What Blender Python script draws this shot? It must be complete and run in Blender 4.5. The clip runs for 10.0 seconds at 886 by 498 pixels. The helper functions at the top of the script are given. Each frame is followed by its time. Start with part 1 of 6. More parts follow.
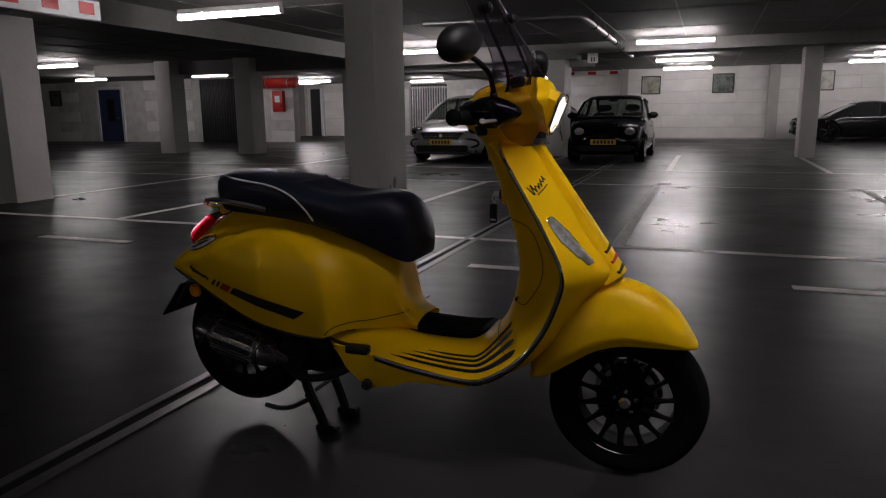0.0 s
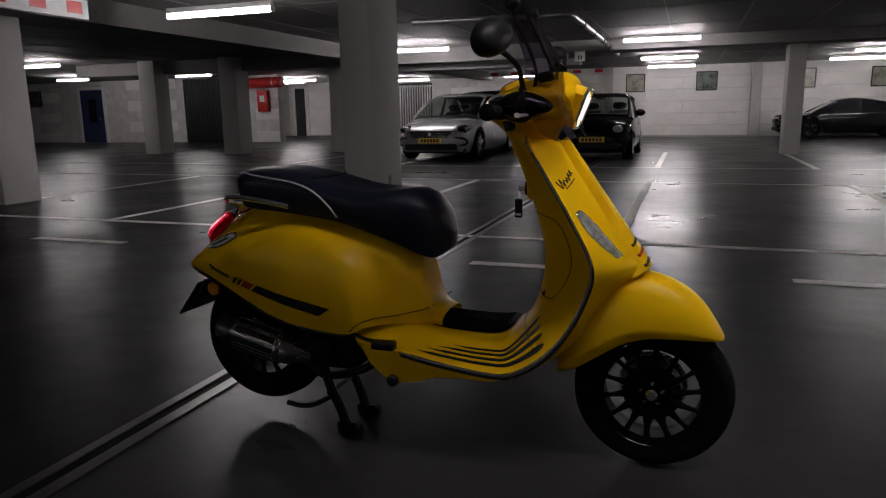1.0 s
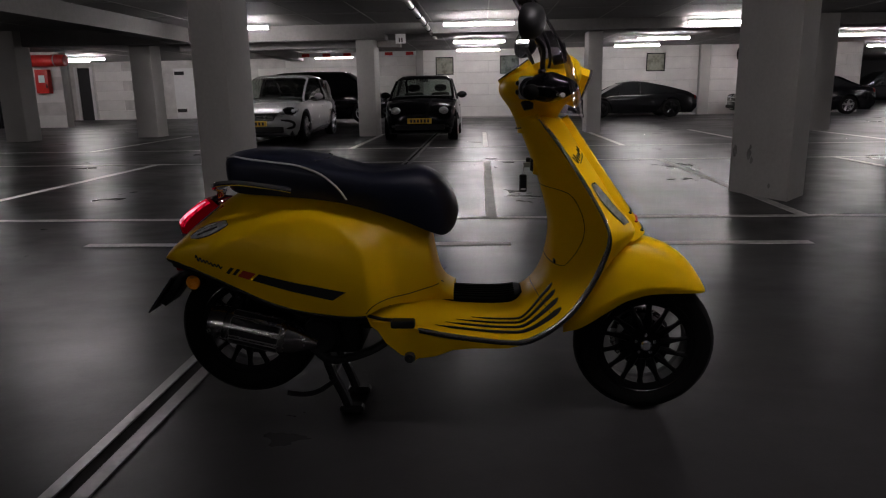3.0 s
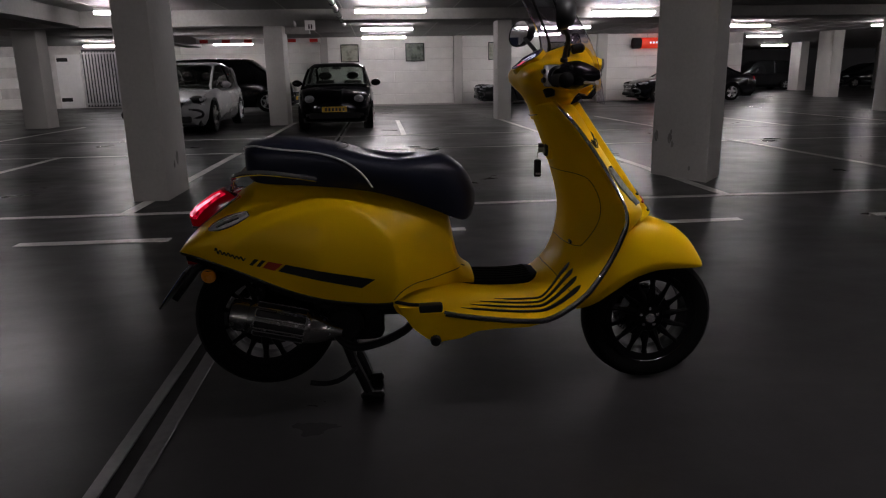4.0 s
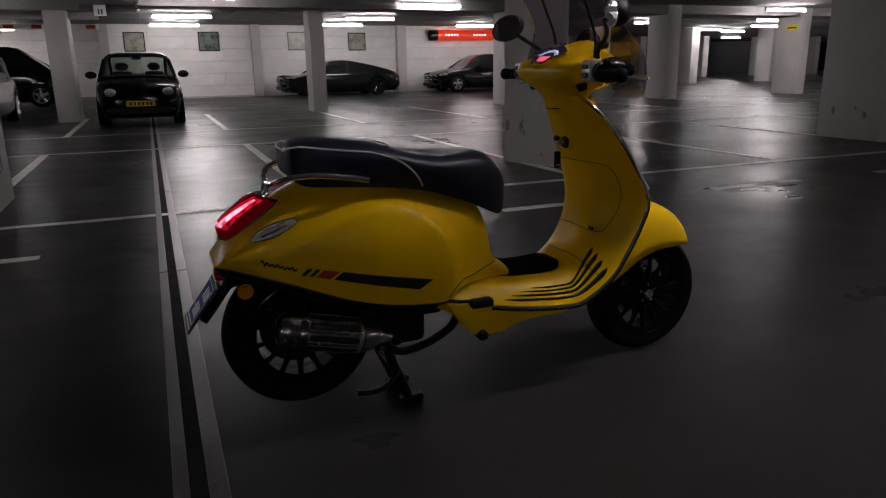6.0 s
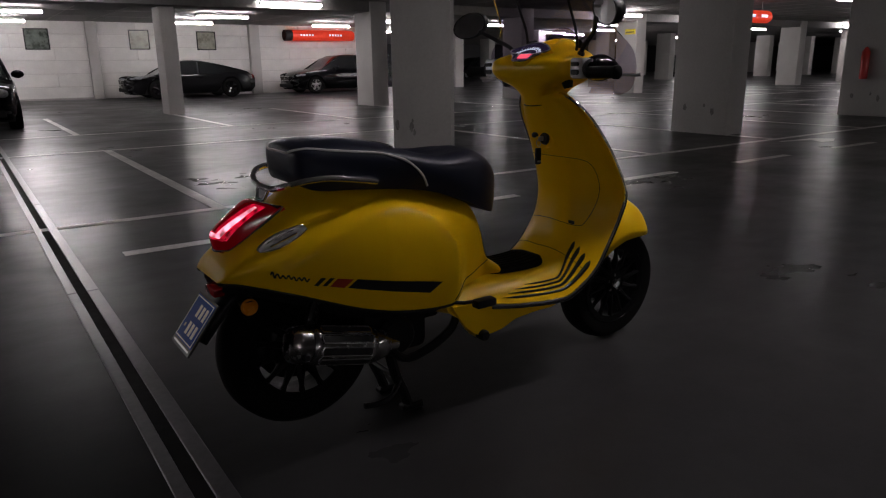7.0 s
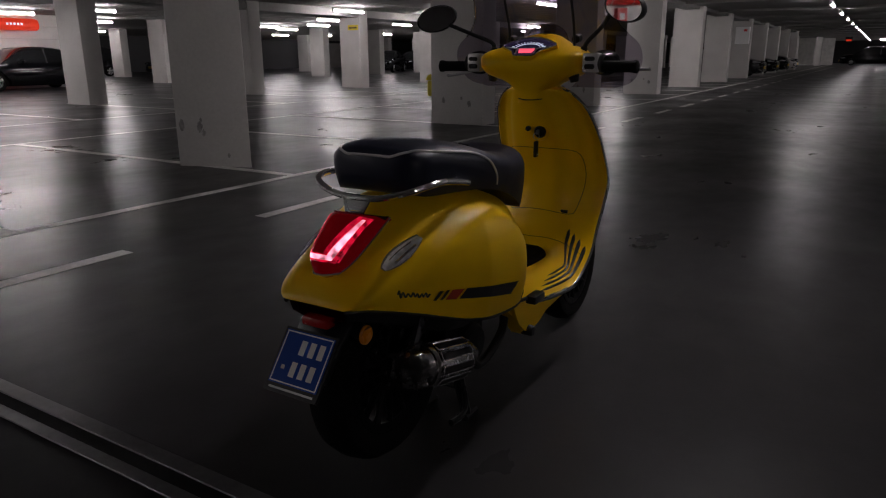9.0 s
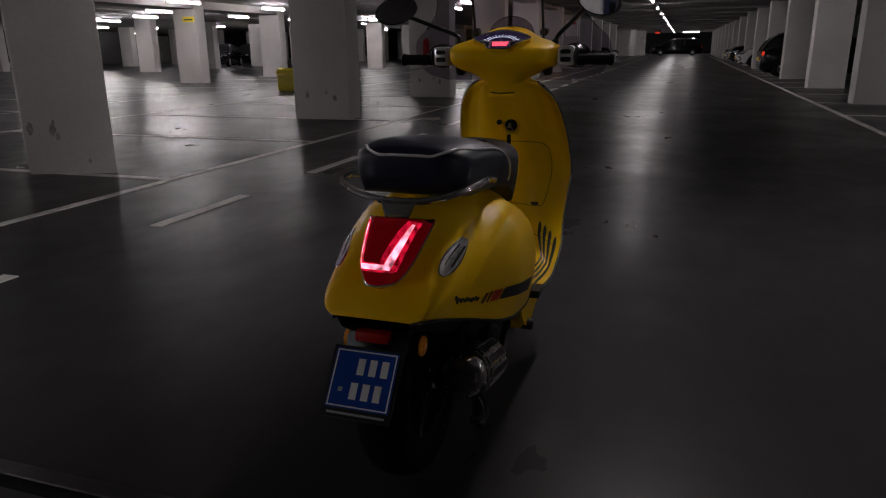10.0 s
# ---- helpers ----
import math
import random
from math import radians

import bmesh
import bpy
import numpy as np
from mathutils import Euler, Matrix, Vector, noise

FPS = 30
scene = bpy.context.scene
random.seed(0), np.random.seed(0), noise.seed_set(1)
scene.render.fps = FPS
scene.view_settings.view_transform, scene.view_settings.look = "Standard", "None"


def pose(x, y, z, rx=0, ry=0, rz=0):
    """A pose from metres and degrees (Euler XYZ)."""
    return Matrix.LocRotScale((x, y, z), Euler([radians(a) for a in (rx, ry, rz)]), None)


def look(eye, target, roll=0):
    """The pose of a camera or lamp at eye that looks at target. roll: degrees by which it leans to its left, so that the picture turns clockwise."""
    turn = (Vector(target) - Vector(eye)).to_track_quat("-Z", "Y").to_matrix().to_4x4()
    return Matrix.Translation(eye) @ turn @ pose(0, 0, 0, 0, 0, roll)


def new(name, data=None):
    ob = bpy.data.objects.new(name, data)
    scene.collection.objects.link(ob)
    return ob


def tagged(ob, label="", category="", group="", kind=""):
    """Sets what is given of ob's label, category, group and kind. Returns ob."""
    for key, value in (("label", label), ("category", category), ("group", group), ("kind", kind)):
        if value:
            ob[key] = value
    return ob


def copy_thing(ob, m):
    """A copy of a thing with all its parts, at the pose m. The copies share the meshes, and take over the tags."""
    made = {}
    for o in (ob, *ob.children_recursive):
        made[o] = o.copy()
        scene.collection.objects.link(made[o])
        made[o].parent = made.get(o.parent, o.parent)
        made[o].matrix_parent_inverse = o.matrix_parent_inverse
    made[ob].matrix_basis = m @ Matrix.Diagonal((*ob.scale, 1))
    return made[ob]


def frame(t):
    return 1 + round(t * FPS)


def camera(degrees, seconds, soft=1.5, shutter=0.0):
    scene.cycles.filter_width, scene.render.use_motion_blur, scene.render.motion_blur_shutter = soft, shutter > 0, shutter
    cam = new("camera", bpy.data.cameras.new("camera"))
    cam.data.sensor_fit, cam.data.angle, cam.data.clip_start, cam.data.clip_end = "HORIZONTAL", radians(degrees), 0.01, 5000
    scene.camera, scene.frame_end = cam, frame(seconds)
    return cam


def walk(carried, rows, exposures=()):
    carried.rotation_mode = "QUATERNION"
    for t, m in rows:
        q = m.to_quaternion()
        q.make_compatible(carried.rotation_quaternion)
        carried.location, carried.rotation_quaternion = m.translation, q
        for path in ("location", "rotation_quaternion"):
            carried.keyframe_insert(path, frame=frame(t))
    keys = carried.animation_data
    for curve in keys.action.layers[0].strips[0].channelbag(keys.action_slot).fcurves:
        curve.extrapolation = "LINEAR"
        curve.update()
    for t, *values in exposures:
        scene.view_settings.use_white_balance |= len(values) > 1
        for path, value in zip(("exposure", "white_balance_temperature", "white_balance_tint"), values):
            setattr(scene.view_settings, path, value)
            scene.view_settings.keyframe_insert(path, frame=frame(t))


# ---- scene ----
cam = camera(65.2, 10.0, soft=1.15)
PATH = [
    (0, (0.016, 0.023, 1.06), (-0.682, 1.858, 0.677), -0.7),
    (0.5, (-0.042, 0.0, 1.048), (-0.741, 1.835, 0.666), -0.8),
    (1, (-0.099, -0.025, 1.051), (-0.754, 1.825, 0.665), -1.0),
    (1.5, (-0.217, -0.085, 1.059), (-0.727, 1.806, 0.653), -1.0),
    (2, (-0.362, -0.16, 1.057), (-0.683, 1.768, 0.635), -1.0),
    (3.5, (-0.893, -0.232, 1.056), (-0.891, 1.715, 0.596), -1.0),
    (4, (-1.087, -0.259, 1.063), (-0.918, 1.675, 0.582), -1.0),
    (4.5, (-1.281, -0.245, 1.068), (-0.979, 1.67, 0.574), -1.0),
    (5, (-1.481, -0.2, 1.072), (-1.04, 1.686, 0.572), -0.9),
    (5.5, (-1.669, -0.147, 1.091), (-1.085, 1.696, 0.582), -0.9),
    (7, (-2.213, 0.198, 1.081), (-1.119, 1.79, 0.564), -0.7),
    (7.5, (-2.418, 0.347, 1.09), (-1.122, 1.779, 0.57), -0.6),
    (8, (-2.566, 0.542, 1.085), (-1.139, 1.842, 0.562), -0.6),
    (8.5, (-2.693, 0.78, 1.081), (-1.158, 1.95, 0.555), -0.5),
    (9, (-2.839, 0.989, 1.086), (-1.198, 1.999, 0.549), -0.3),
    (9.5, (-2.929, 1.195, 1.082), (-1.181, 2.001, 0.538), -0.2),
    (10, (-2.974, 1.439, 1.092), (-1.154, 2.05, 0.533), -0.6),
]
walk(cam, [(t, look(eye, target, roll)) for t, eye, target, roll in PATH],
     [(0, -0.2), (2, -0.15), (3.5, -0.12), (5.5, 0.08), (7.5, 0.12), (10, 0.26)])

# ---- world and light ----
world = bpy.data.worlds.new("garage_air")
scene.world = world
world.use_nodes = True
world.node_tree.nodes["Background"].inputs[0].default_value = (0.5, 0.55, 0.6, 1)
world.node_tree.nodes["Background"].inputs[1].default_value = 0.0
TUBE = 72.0          # glow of the fluorescent tubes
scene.view_settings.exposure = 0.0


# ---- materials ----
def mat(name, base, rough=0.5, metal=0.0, vary=0.15, scale=8.0, fine=60.0, bump=0.0, stain=None, rvary=0.1, coat=0.0,
        emit=None, power=0.0, random_tint=0.0, spec=0.5):
    """A surface whose colour and gloss change at two scales, with fine relief."""
    m = bpy.data.materials.new(name)
    m.use_nodes = True
    nt = m.node_tree
    b = nt.nodes["Principled BSDF"]
    b.inputs["Roughness"].default_value = rough
    b.inputs["Metallic"].default_value = metal
    b.inputs["Specular IOR Level"].default_value = spec
    b.inputs["Coat Weight"].default_value = coat
    b.inputs["Coat Roughness"].default_value = 0.08
    if emit:
        b.inputs["Emission Color"].default_value = (*emit, 1)
        b.inputs["Emission Strength"].default_value = power
    tc = nt.nodes.new("ShaderNodeTexCoord")
    big = nt.nodes.new("ShaderNodeTexNoise")
    big.inputs["Scale"].default_value, big.inputs["Detail"].default_value = scale, 6
    small = nt.nodes.new("ShaderNodeTexNoise")
    small.inputs["Scale"].default_value, small.inputs["Detail"].default_value = fine, 4
    nt.links.new(tc.outputs["Object"], big.inputs["Vector"])
    nt.links.new(tc.outputs["Object"], small.inputs["Vector"])
    mixn = nt.nodes.new("ShaderNodeMath")
    mixn.operation = "MULTIPLY_ADD"
    nt.links.new(small.outputs[0], mixn.inputs[0])
    mixn.inputs[1].default_value = 0.35
    half = nt.nodes.new("ShaderNodeMath")
    half.operation = "MULTIPLY"
    half.inputs[1].default_value = 0.65
    nt.links.new(big.outputs[0], half.inputs[0])
    nt.links.new(half.outputs[0], mixn.inputs[2])
    ramp = nt.nodes.new("ShaderNodeValToRGB")
    ramp.color_ramp.elements[0].position, ramp.color_ramp.elements[1].position = 0.3, 0.7
    dark = stain if stain else tuple(c * (1 - vary) for c in base)
    ramp.color_ramp.elements[0].color = (*dark, 1)
    ramp.color_ramp.elements[1].color = (*[min(1, c * (1 + vary)) for c in base], 1)
    nt.links.new(mixn.outputs[0], ramp.inputs[0])
    colour = ramp.outputs[0]
    if random_tint:
        info = nt.nodes.new("ShaderNodeObjectInfo")
        rng = nt.nodes.new("ShaderNodeMapRange")
        rng.inputs["To Min"].default_value, rng.inputs["To Max"].default_value = 1 - random_tint, 1 + random_tint
        nt.links.new(info.outputs["Random"], rng.inputs["Value"])
        hsv = nt.nodes.new("ShaderNodeHueSaturation")
        nt.links.new(rng.outputs[0], hsv.inputs["Value"])
        nt.links.new(colour, hsv.inputs["Color"])
        colour = hsv.outputs[0]
    nt.links.new(colour, b.inputs["Base Color"])
    if rvary:
        rr = nt.nodes.new("ShaderNodeMapRange")
        rr.inputs["From Min"].default_value, rr.inputs["From Max"].default_value = 0.3, 0.7
        rr.inputs["To Min"].default_value, rr.inputs["To Max"].default_value = max(0.02, rough - rvary), min(1, rough + rvary)
        nt.links.new(mixn.outputs[0], rr.inputs["Value"])
        nt.links.new(rr.outputs[0], b.inputs["Roughness"])
    if bump:
        bp = nt.nodes.new("ShaderNodeBump")
        bp.inputs["Strength"].default_value, bp.inputs["Distance"].default_value = 0.6, bump
        nt.links.new(mixn.outputs[0], bp.inputs["Height"])
        nt.links.new(bp.outputs[0], b.inputs["Normal"])
    return m


def glass(name, tint, rough=0.02, through_it=0.9):
    m = bpy.data.materials.new(name)
    m.use_nodes = True
    nt = m.node_tree
    nt.nodes.remove(nt.nodes["Principled BSDF"])
    out = nt.nodes["Material Output"]
    tr = nt.nodes.new("ShaderNodeBsdfTransparent")
    tr.inputs[0].default_value = (*tint, 1)
    gl = nt.nodes.new("ShaderNodeBsdfGlossy")
    gl.inputs["Roughness"].default_value = rough
    lw = nt.nodes.new("ShaderNodeLayerWeight")
    lw.inputs[0].default_value = 0.5
    pw = nt.nodes.new("ShaderNodeMath")
    pw.operation, pw.inputs[1].default_value = "POWER", 4.0
    nt.links.new(lw.outputs["Facing"], pw.inputs[0])
    fr = nt.nodes.new("ShaderNodeMath")
    fr.operation, fr.inputs[1].default_value, fr.inputs[2].default_value = "MULTIPLY_ADD", 0.6, 0.045
    nt.links.new(pw.outputs[0], fr.inputs[0])
    mx = nt.nodes.new("ShaderNodeMixShader")
    nt.links.new(fr.outputs[0], mx.inputs[0])
    nt.links.new(tr.outputs[0], mx.inputs[1])
    nt.links.new(gl.outputs[0], mx.inputs[2])
    nt.links.new(mx.outputs[0], out.inputs[0])
    return m


def floor_material(name="garage_floor", base=(0.029, 0.0281, 0.029), gloss=(0.25, 0.42), spec=(0.18, 0.105)):
    """Power-floated concrete: mottled grey, sealed, polished in patches by traffic and dull where the sealer has worn."""
    m = mat(name, base, rough=0.3, vary=0.2, scale=0.7, fine=9.0, bump=0.0)
    nt = m.node_tree
    b = nt.nodes["Principled BSDF"]
    tc = nt.nodes.new("ShaderNodeTexCoord")

    def noise(scale, detail, rough, warp=0.0, stretch=(1, 1, 1)):
        mp = nt.nodes.new("ShaderNodeMapping")
        mp.inputs["Scale"].default_value = stretch
        nt.links.new(tc.outputs["Object"], mp.inputs["Vector"])
        n = nt.nodes.new("ShaderNodeTexNoise")
        n.inputs["Scale"].default_value, n.inputs["Detail"].default_value = scale, detail
        n.inputs["Roughness"].default_value, n.inputs["Distortion"].default_value = rough, warp
        nt.links.new(mp.outputs[0], n.inputs["Vector"])
        return n.outputs[0]

    def span(value, a, c, lo, hi):
        r = nt.nodes.new("ShaderNodeMapRange")
        r.inputs["From Min"].default_value, r.inputs["From Max"].default_value = a, c
        r.inputs["To Min"].default_value, r.inputs["To Max"].default_value = lo, hi
        nt.links.new(value, r.inputs["Value"])
        return r.outputs[0]

    def add(a, c):
        n = nt.nodes.new("ShaderNodeMath")
        n.operation = "ADD"
        nt.links.new(a, n.inputs[0])
        nt.links.new(c, n.inputs[1])
        return n.outputs[0]

    wear = noise(0.8, 3, 0.5, 0.3)
    scratch = noise(3.5, 4, 0.55, 0.0, (1.0, 1.6, 1.0))
    worn = add(span(wear, 0.3, 0.7, 0.0, 0.7), span(scratch, 0.3, 0.7, 0.0, 0.3))
    nt.links.new(span(worn, 0.0, 1.0, *gloss), b.inputs["Roughness"])
    nt.links.new(span(worn, 0.0, 1.0, *spec), b.inputs["Specular IOR Level"])
    wave = noise(1.5, 2, 0.5, 0.0, (1.0, 1.3, 1.0))
    grit = noise(22.0, 5, 0.65)
    b1 = nt.nodes.new("ShaderNodeBump")
    b1.inputs["Strength"].default_value, b1.inputs["Distance"].default_value = 0.3, 0.012
    nt.links.new(wave, b1.inputs["Height"])
    b2 = nt.nodes.new("ShaderNodeBump")
    b2.inputs["Strength"].default_value, b2.inputs["Distance"].default_value = 0.3, 0.0014
    nt.links.new(grit, b2.inputs["Height"])
    nt.links.new(b1.outputs[0], b2.inputs["Normal"])
    nt.links.new(b2.outputs[0], b.inputs["Normal"])
    return m


FLOOR = floor_material()
# West of the joint: about half the base colour, lower specular.
FLOOR2 = floor_material("darker_floor", (0.014, 0.0136, 0.014), (0.25, 0.42), (0.09, 0.04))
CONCRETE = mat("painted_concrete", (0.42, 0.40, 0.385), rough=0.75, vary=0.16, scale=1.6, fine=25, bump=0.004)
COLUMN = mat("column_paint", (0.5, 0.485, 0.465), rough=0.7, vary=0.12, scale=1.3, fine=30, bump=0.003)
CEILING = mat("ceiling_concrete", (0.24, 0.232, 0.225), rough=0.7, vary=0.2, scale=0.8, fine=14, bump=0.004)
BLOCK = mat("white_block", (0.76, 0.745, 0.72), rough=0.7, vary=0.1, scale=2.0, fine=30, bump=0.004, random_tint=0.025)
MORTAR = mat("mortar", (0.62, 0.60, 0.58), rough=0.9, vary=0.2, scale=3, fine=40)
SCUFF = mat("rubber_scuff", (0.26, 0.25, 0.24), rough=0.8, vary=0.5, scale=9, fine=50)
LINE = mat("worn_line_paint", (0.72, 0.71, 0.68), rough=0.5, vary=0.3, scale=2.5, fine=22, stain=(0.42, 0.41, 0.4))
STEEL = mat("galvanised_steel", (0.45, 0.45, 0.45), rough=0.35, metal=1.0, vary=0.2, scale=4, fine=60)
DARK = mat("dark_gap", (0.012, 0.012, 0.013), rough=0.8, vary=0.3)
# Near-black: unlit depth put into the colour of far walls and openings; also gate paint.
BLACKWALL = mat("dark_depth_and_gate", (0.03, 0.03, 0.032), rough=0.7, vary=0.3, scale=1.0)
WHITE = mat("white_enamel", (0.75, 0.75, 0.74), rough=0.4, vary=0.05)
TUBEGLOW = mat("lit_tube", (0.9, 0.9, 0.9), rough=0.4, emit=(1.0, 0.925, 0.945), power=TUBE, rvary=0)
# Lane tubes, glow cut to 0.6 to soften their streak on the floor.
DIMTUBE = mat("dim_tube", (0.9, 0.9, 0.9), rough=0.4, emit=(1.0, 0.925, 0.945), power=0.6 * TUBE, rvary=0)
REDSIGN = mat("red_sign", (0.5, 0.03, 0.015), rough=0.4, vary=0.1, emit=(1.0, 0.06, 0.02), power=0.35)
REDPAINT = mat("red_paint", (0.55, 0.025, 0.02), rough=0.35, vary=0.1)
YELLOWBLOCK = mat("yellow_plastic", (0.75, 0.6, 0.03), rough=0.5, vary=0.1)
BLUEDOOR = mat("blue_door_paint", (0.03, 0.04, 0.1), rough=0.45, vary=0.1)
YELLOW = mat("yellow_paint", (0.9, 0.54, 0.003), rough=0.36, spec=0.18, vary=0.035, scale=2, fine=300, rvary=0.03, coat=0.0)
BLACKP = mat("black_plastic", (0.009, 0.009, 0.01), rough=0.45, spec=0.3, vary=0.2, scale=20, fine=400, bump=0.0003)
GLOSSBLACK = mat("gloss_black", (0.006, 0.006, 0.007), rough=0.16, vary=0.1, rvary=0.03, spec=0.4)
WHEELBLACK = mat("satin_black_alloy", (0.004, 0.004, 0.0045), rough=0.5, spec=0.1, vary=0.2, scale=20)
RUBBER = mat("tyre_rubber", (0.005, 0.005, 0.005), rough=0.75, spec=0.1, vary=0.2, scale=15, fine=200, bump=0.0004)
VINYL = mat("seat_vinyl", (0.012, 0.015, 0.03), rough=0.42, spec=0.32, vary=0.15, scale=12, fine=500, bump=0.0006)
PIPING = mat("white_piping", (0.6, 0.6, 0.58), rough=0.5, vary=0.05)
CHROME = mat("chrome", (0.9, 0.9, 0.91), rough=0.08, metal=0.94, vary=0.04, rvary=0.04)
SILVER = mat("silver_paint", (0.78, 0.78, 0.78), rough=0.22, metal=0.5, vary=0.05)
JOINT = mat("worn_aluminium", (0.15, 0.145, 0.15), rough=0.34, metal=0.95, vary=0.35, scale=3, fine=40, rvary=0.06, bump=0.0005)
SATIN = mat("satin_steel", (0.42, 0.41, 0.4), rough=0.24, metal=1.0, vary=0.12, scale=10, fine=120)
CASTING = mat("engine_casting", (0.007, 0.007, 0.007), rough=0.6, spec=0.2, metal=0.0, vary=0.3, scale=14, fine=150, bump=0.001)
MIRROR = mat("mirror_glass", (0.85, 0.86, 0.88), rough=0.02, metal=1.0, vary=0.0, rvary=0)
SMOKE = glass("smoked_screen", (0.5, 0.455, 0.53), 0.03)
EDGE = mat("glint_edge", (0.75, 0.72, 0.78), rough=0.16, metal=0.8, vary=0.05, rvary=0.03)
CARCLEAR = glass("clear_car_glass", (0.55, 0.6, 0.57), 0.02)
CARSILVER = mat("silver_grey_car_paint", (0.42, 0.42, 0.43), rough=0.26, metal=0.35, vary=0.03, coat=0.5, rvary=0.02)
AMBER = mat("amber_lens", (0.75, 0.26, 0.01), rough=0.25, vary=0.1)
REDLENS = mat("red_lens", (0.2, 0.002, 0.006), rough=0.1, vary=0.1, emit=(1.0, 0.004, 0.02), power=0.03)
REDGLOW = mat("lit_red_bar", (0.6, 0.01, 0.04), rough=0.2, emit=(1.0, 0.008, 0.05), power=0.55, rvary=0)
REDHOT = mat("bright_red_bar", (0.9, 0.4, 0.45), rough=0.3, emit=(1.0, 0.3, 0.42), power=1.9, rvary=0)
HEADGLOW = mat("lit_headlamp", (0.9, 0.9, 0.9), rough=0.2, emit=(1.0, 0.97, 0.92), power=1.2, rvary=0)
PLATEBLUE = mat("blue_plate", (0.01, 0.055, 0.3), rough=0.5, spec=0.12, vary=0.08)
PLATEYEL = mat("yellow_plate", (0.75, 0.45, 0.02), rough=0.4, vary=0.08)
REDTAPE = mat("red_graphic", (0.45, 0.035, 0.015), rough=0.4, vary=0.08)
BLACKTAPE = mat("black_graphic", (0.01, 0.01, 0.012), rough=0.4, vary=0.1)
LCD = mat("lit_red_screen", (0.3, 0.02, 0.03), rough=0.3, emit=(1.0, 0.1, 0.17), power=0.9, rvary=0)
LEDWHITE = mat("lit_scale", (0.8, 0.8, 0.85), rough=0.3, emit=(0.7, 0.75, 1.0), power=0.6, rvary=0)
DIAL = mat("dial_face", (0.02, 0.018, 0.035), rough=0.25, vary=0.1, emit=(0.2, 0.12, 0.4), power=0.035)
CARWHITE = mat("white_car_paint", (0.6, 0.6, 0.6), rough=0.25, vary=0.03, coat=0.6, rvary=0.02)
CARBLACK = mat("black_car_paint", (0.003, 0.003, 0.004), rough=0.1, vary=0.05, coat=0.12, rvary=0.03, spec=0.2)
CARGREY = mat("dark_grey_car_paint", (0.007, 0.007, 0.008), rough=0.16, vary=0.05, coat=0.12, rvary=0.02, spec=0.18)
CARGLASS = mat("car_window", (0.012, 0.013, 0.014), rough=0.04, vary=0.05, rvary=0)
CLEARLENS = mat("clear_indicator_lens", (0.78, 0.78, 0.76), rough=0.16, metal=0.15, vary=0.3, scale=60, rvary=0.05, bump=0.002)
LAMPGLASS = mat("headlight_lens", (0.5, 0.5, 0.52), rough=0.14, metal=0.42, vary=0.5, scale=45, rvary=0.08, bump=0.002)
ALLOY = mat("alloy", (0.55, 0.55, 0.55), rough=0.3, metal=1.0, vary=0.1)
PICTURE = mat("faded_print", (0.3, 0.3, 0.24), rough=0.3, vary=0.4, scale=4, fine=12)
PICTURE2 = mat("green_print", (0.1, 0.12, 0.1), rough=0.3, vary=0.6, scale=5, fine=14)


def streaky(m, scale, low, high):
    """Lets the glow of a lens vary along its moulded streaks."""
    nt = m.node_tree
    b = nt.nodes["Principled BSDF"]
    tc = nt.nodes.new("ShaderNodeTexCoord")
    n = nt.nodes.new("ShaderNodeTexNoise")
    n.inputs["Scale"].default_value, n.inputs["Detail"].default_value = scale, 3
    nt.links.new(tc.outputs["Object"], n.inputs["Vector"])
    r = nt.nodes.new("ShaderNodeMapRange")
    r.inputs["From Min"].default_value, r.inputs["From Max"].default_value = 0.35, 0.65
    r.inputs["To Min"].default_value, r.inputs["To Max"].default_value = low, high
    nt.links.new(n.outputs[0], r.inputs["Value"])
    nt.links.new(r.outputs[0], b.inputs["Emission Strength"])


streaky(REDGLOW, 55, 0.02, 0.7)
streaky(REDHOT, 40, 0.15, 2.4)

# ---- mesh helpers ----
def to_mesh(name, bm, material, smooth=True, angle=35):
    bmesh.ops.recalc_face_normals(bm, faces=bm.faces)
    me = bpy.data.meshes.new(name)
    bm.to_mesh(me)
    bm.free()
    me.materials.append(material)
    if smooth:
        me.shade_smooth()
        me.set_sharp_from_angle(angle=radians(angle))
    return me


def part(name, bm, material, parent=None, label="", smooth=True, angle=35):
    ob = new(name, to_mesh(name, bm, material, smooth, angle))
    if parent:
        ob.parent = parent
    if label:
        tagged(ob, label)
    return ob


def thing(name, label, category, group="", m=None):
    ob = new(name)
    ob.empty_display_size = 0.1
    if m:
        ob.matrix_basis = m
    return tagged(ob, label, category, group)


def box(x0, x1, y0, y1, z0, z1, bevel=0.0, bm=None, seg=1):
    bm = bm or bmesh.new()
    g = bmesh.ops.create_cube(bm, size=1, matrix=Matrix.Translation(((x0 + x1) / 2, (y0 + y1) / 2, (z0 + z1) / 2)) @ Matrix.Diagonal((x1 - x0, y1 - y0, z1 - z0, 1)))
    if bevel:
        es = list({e for v in g["verts"] for e in v.link_edges})
        bmesh.ops.bevel(bm, geom=es, offset=bevel, segments=seg, profile=0.5, affect="EDGES")
    return bm


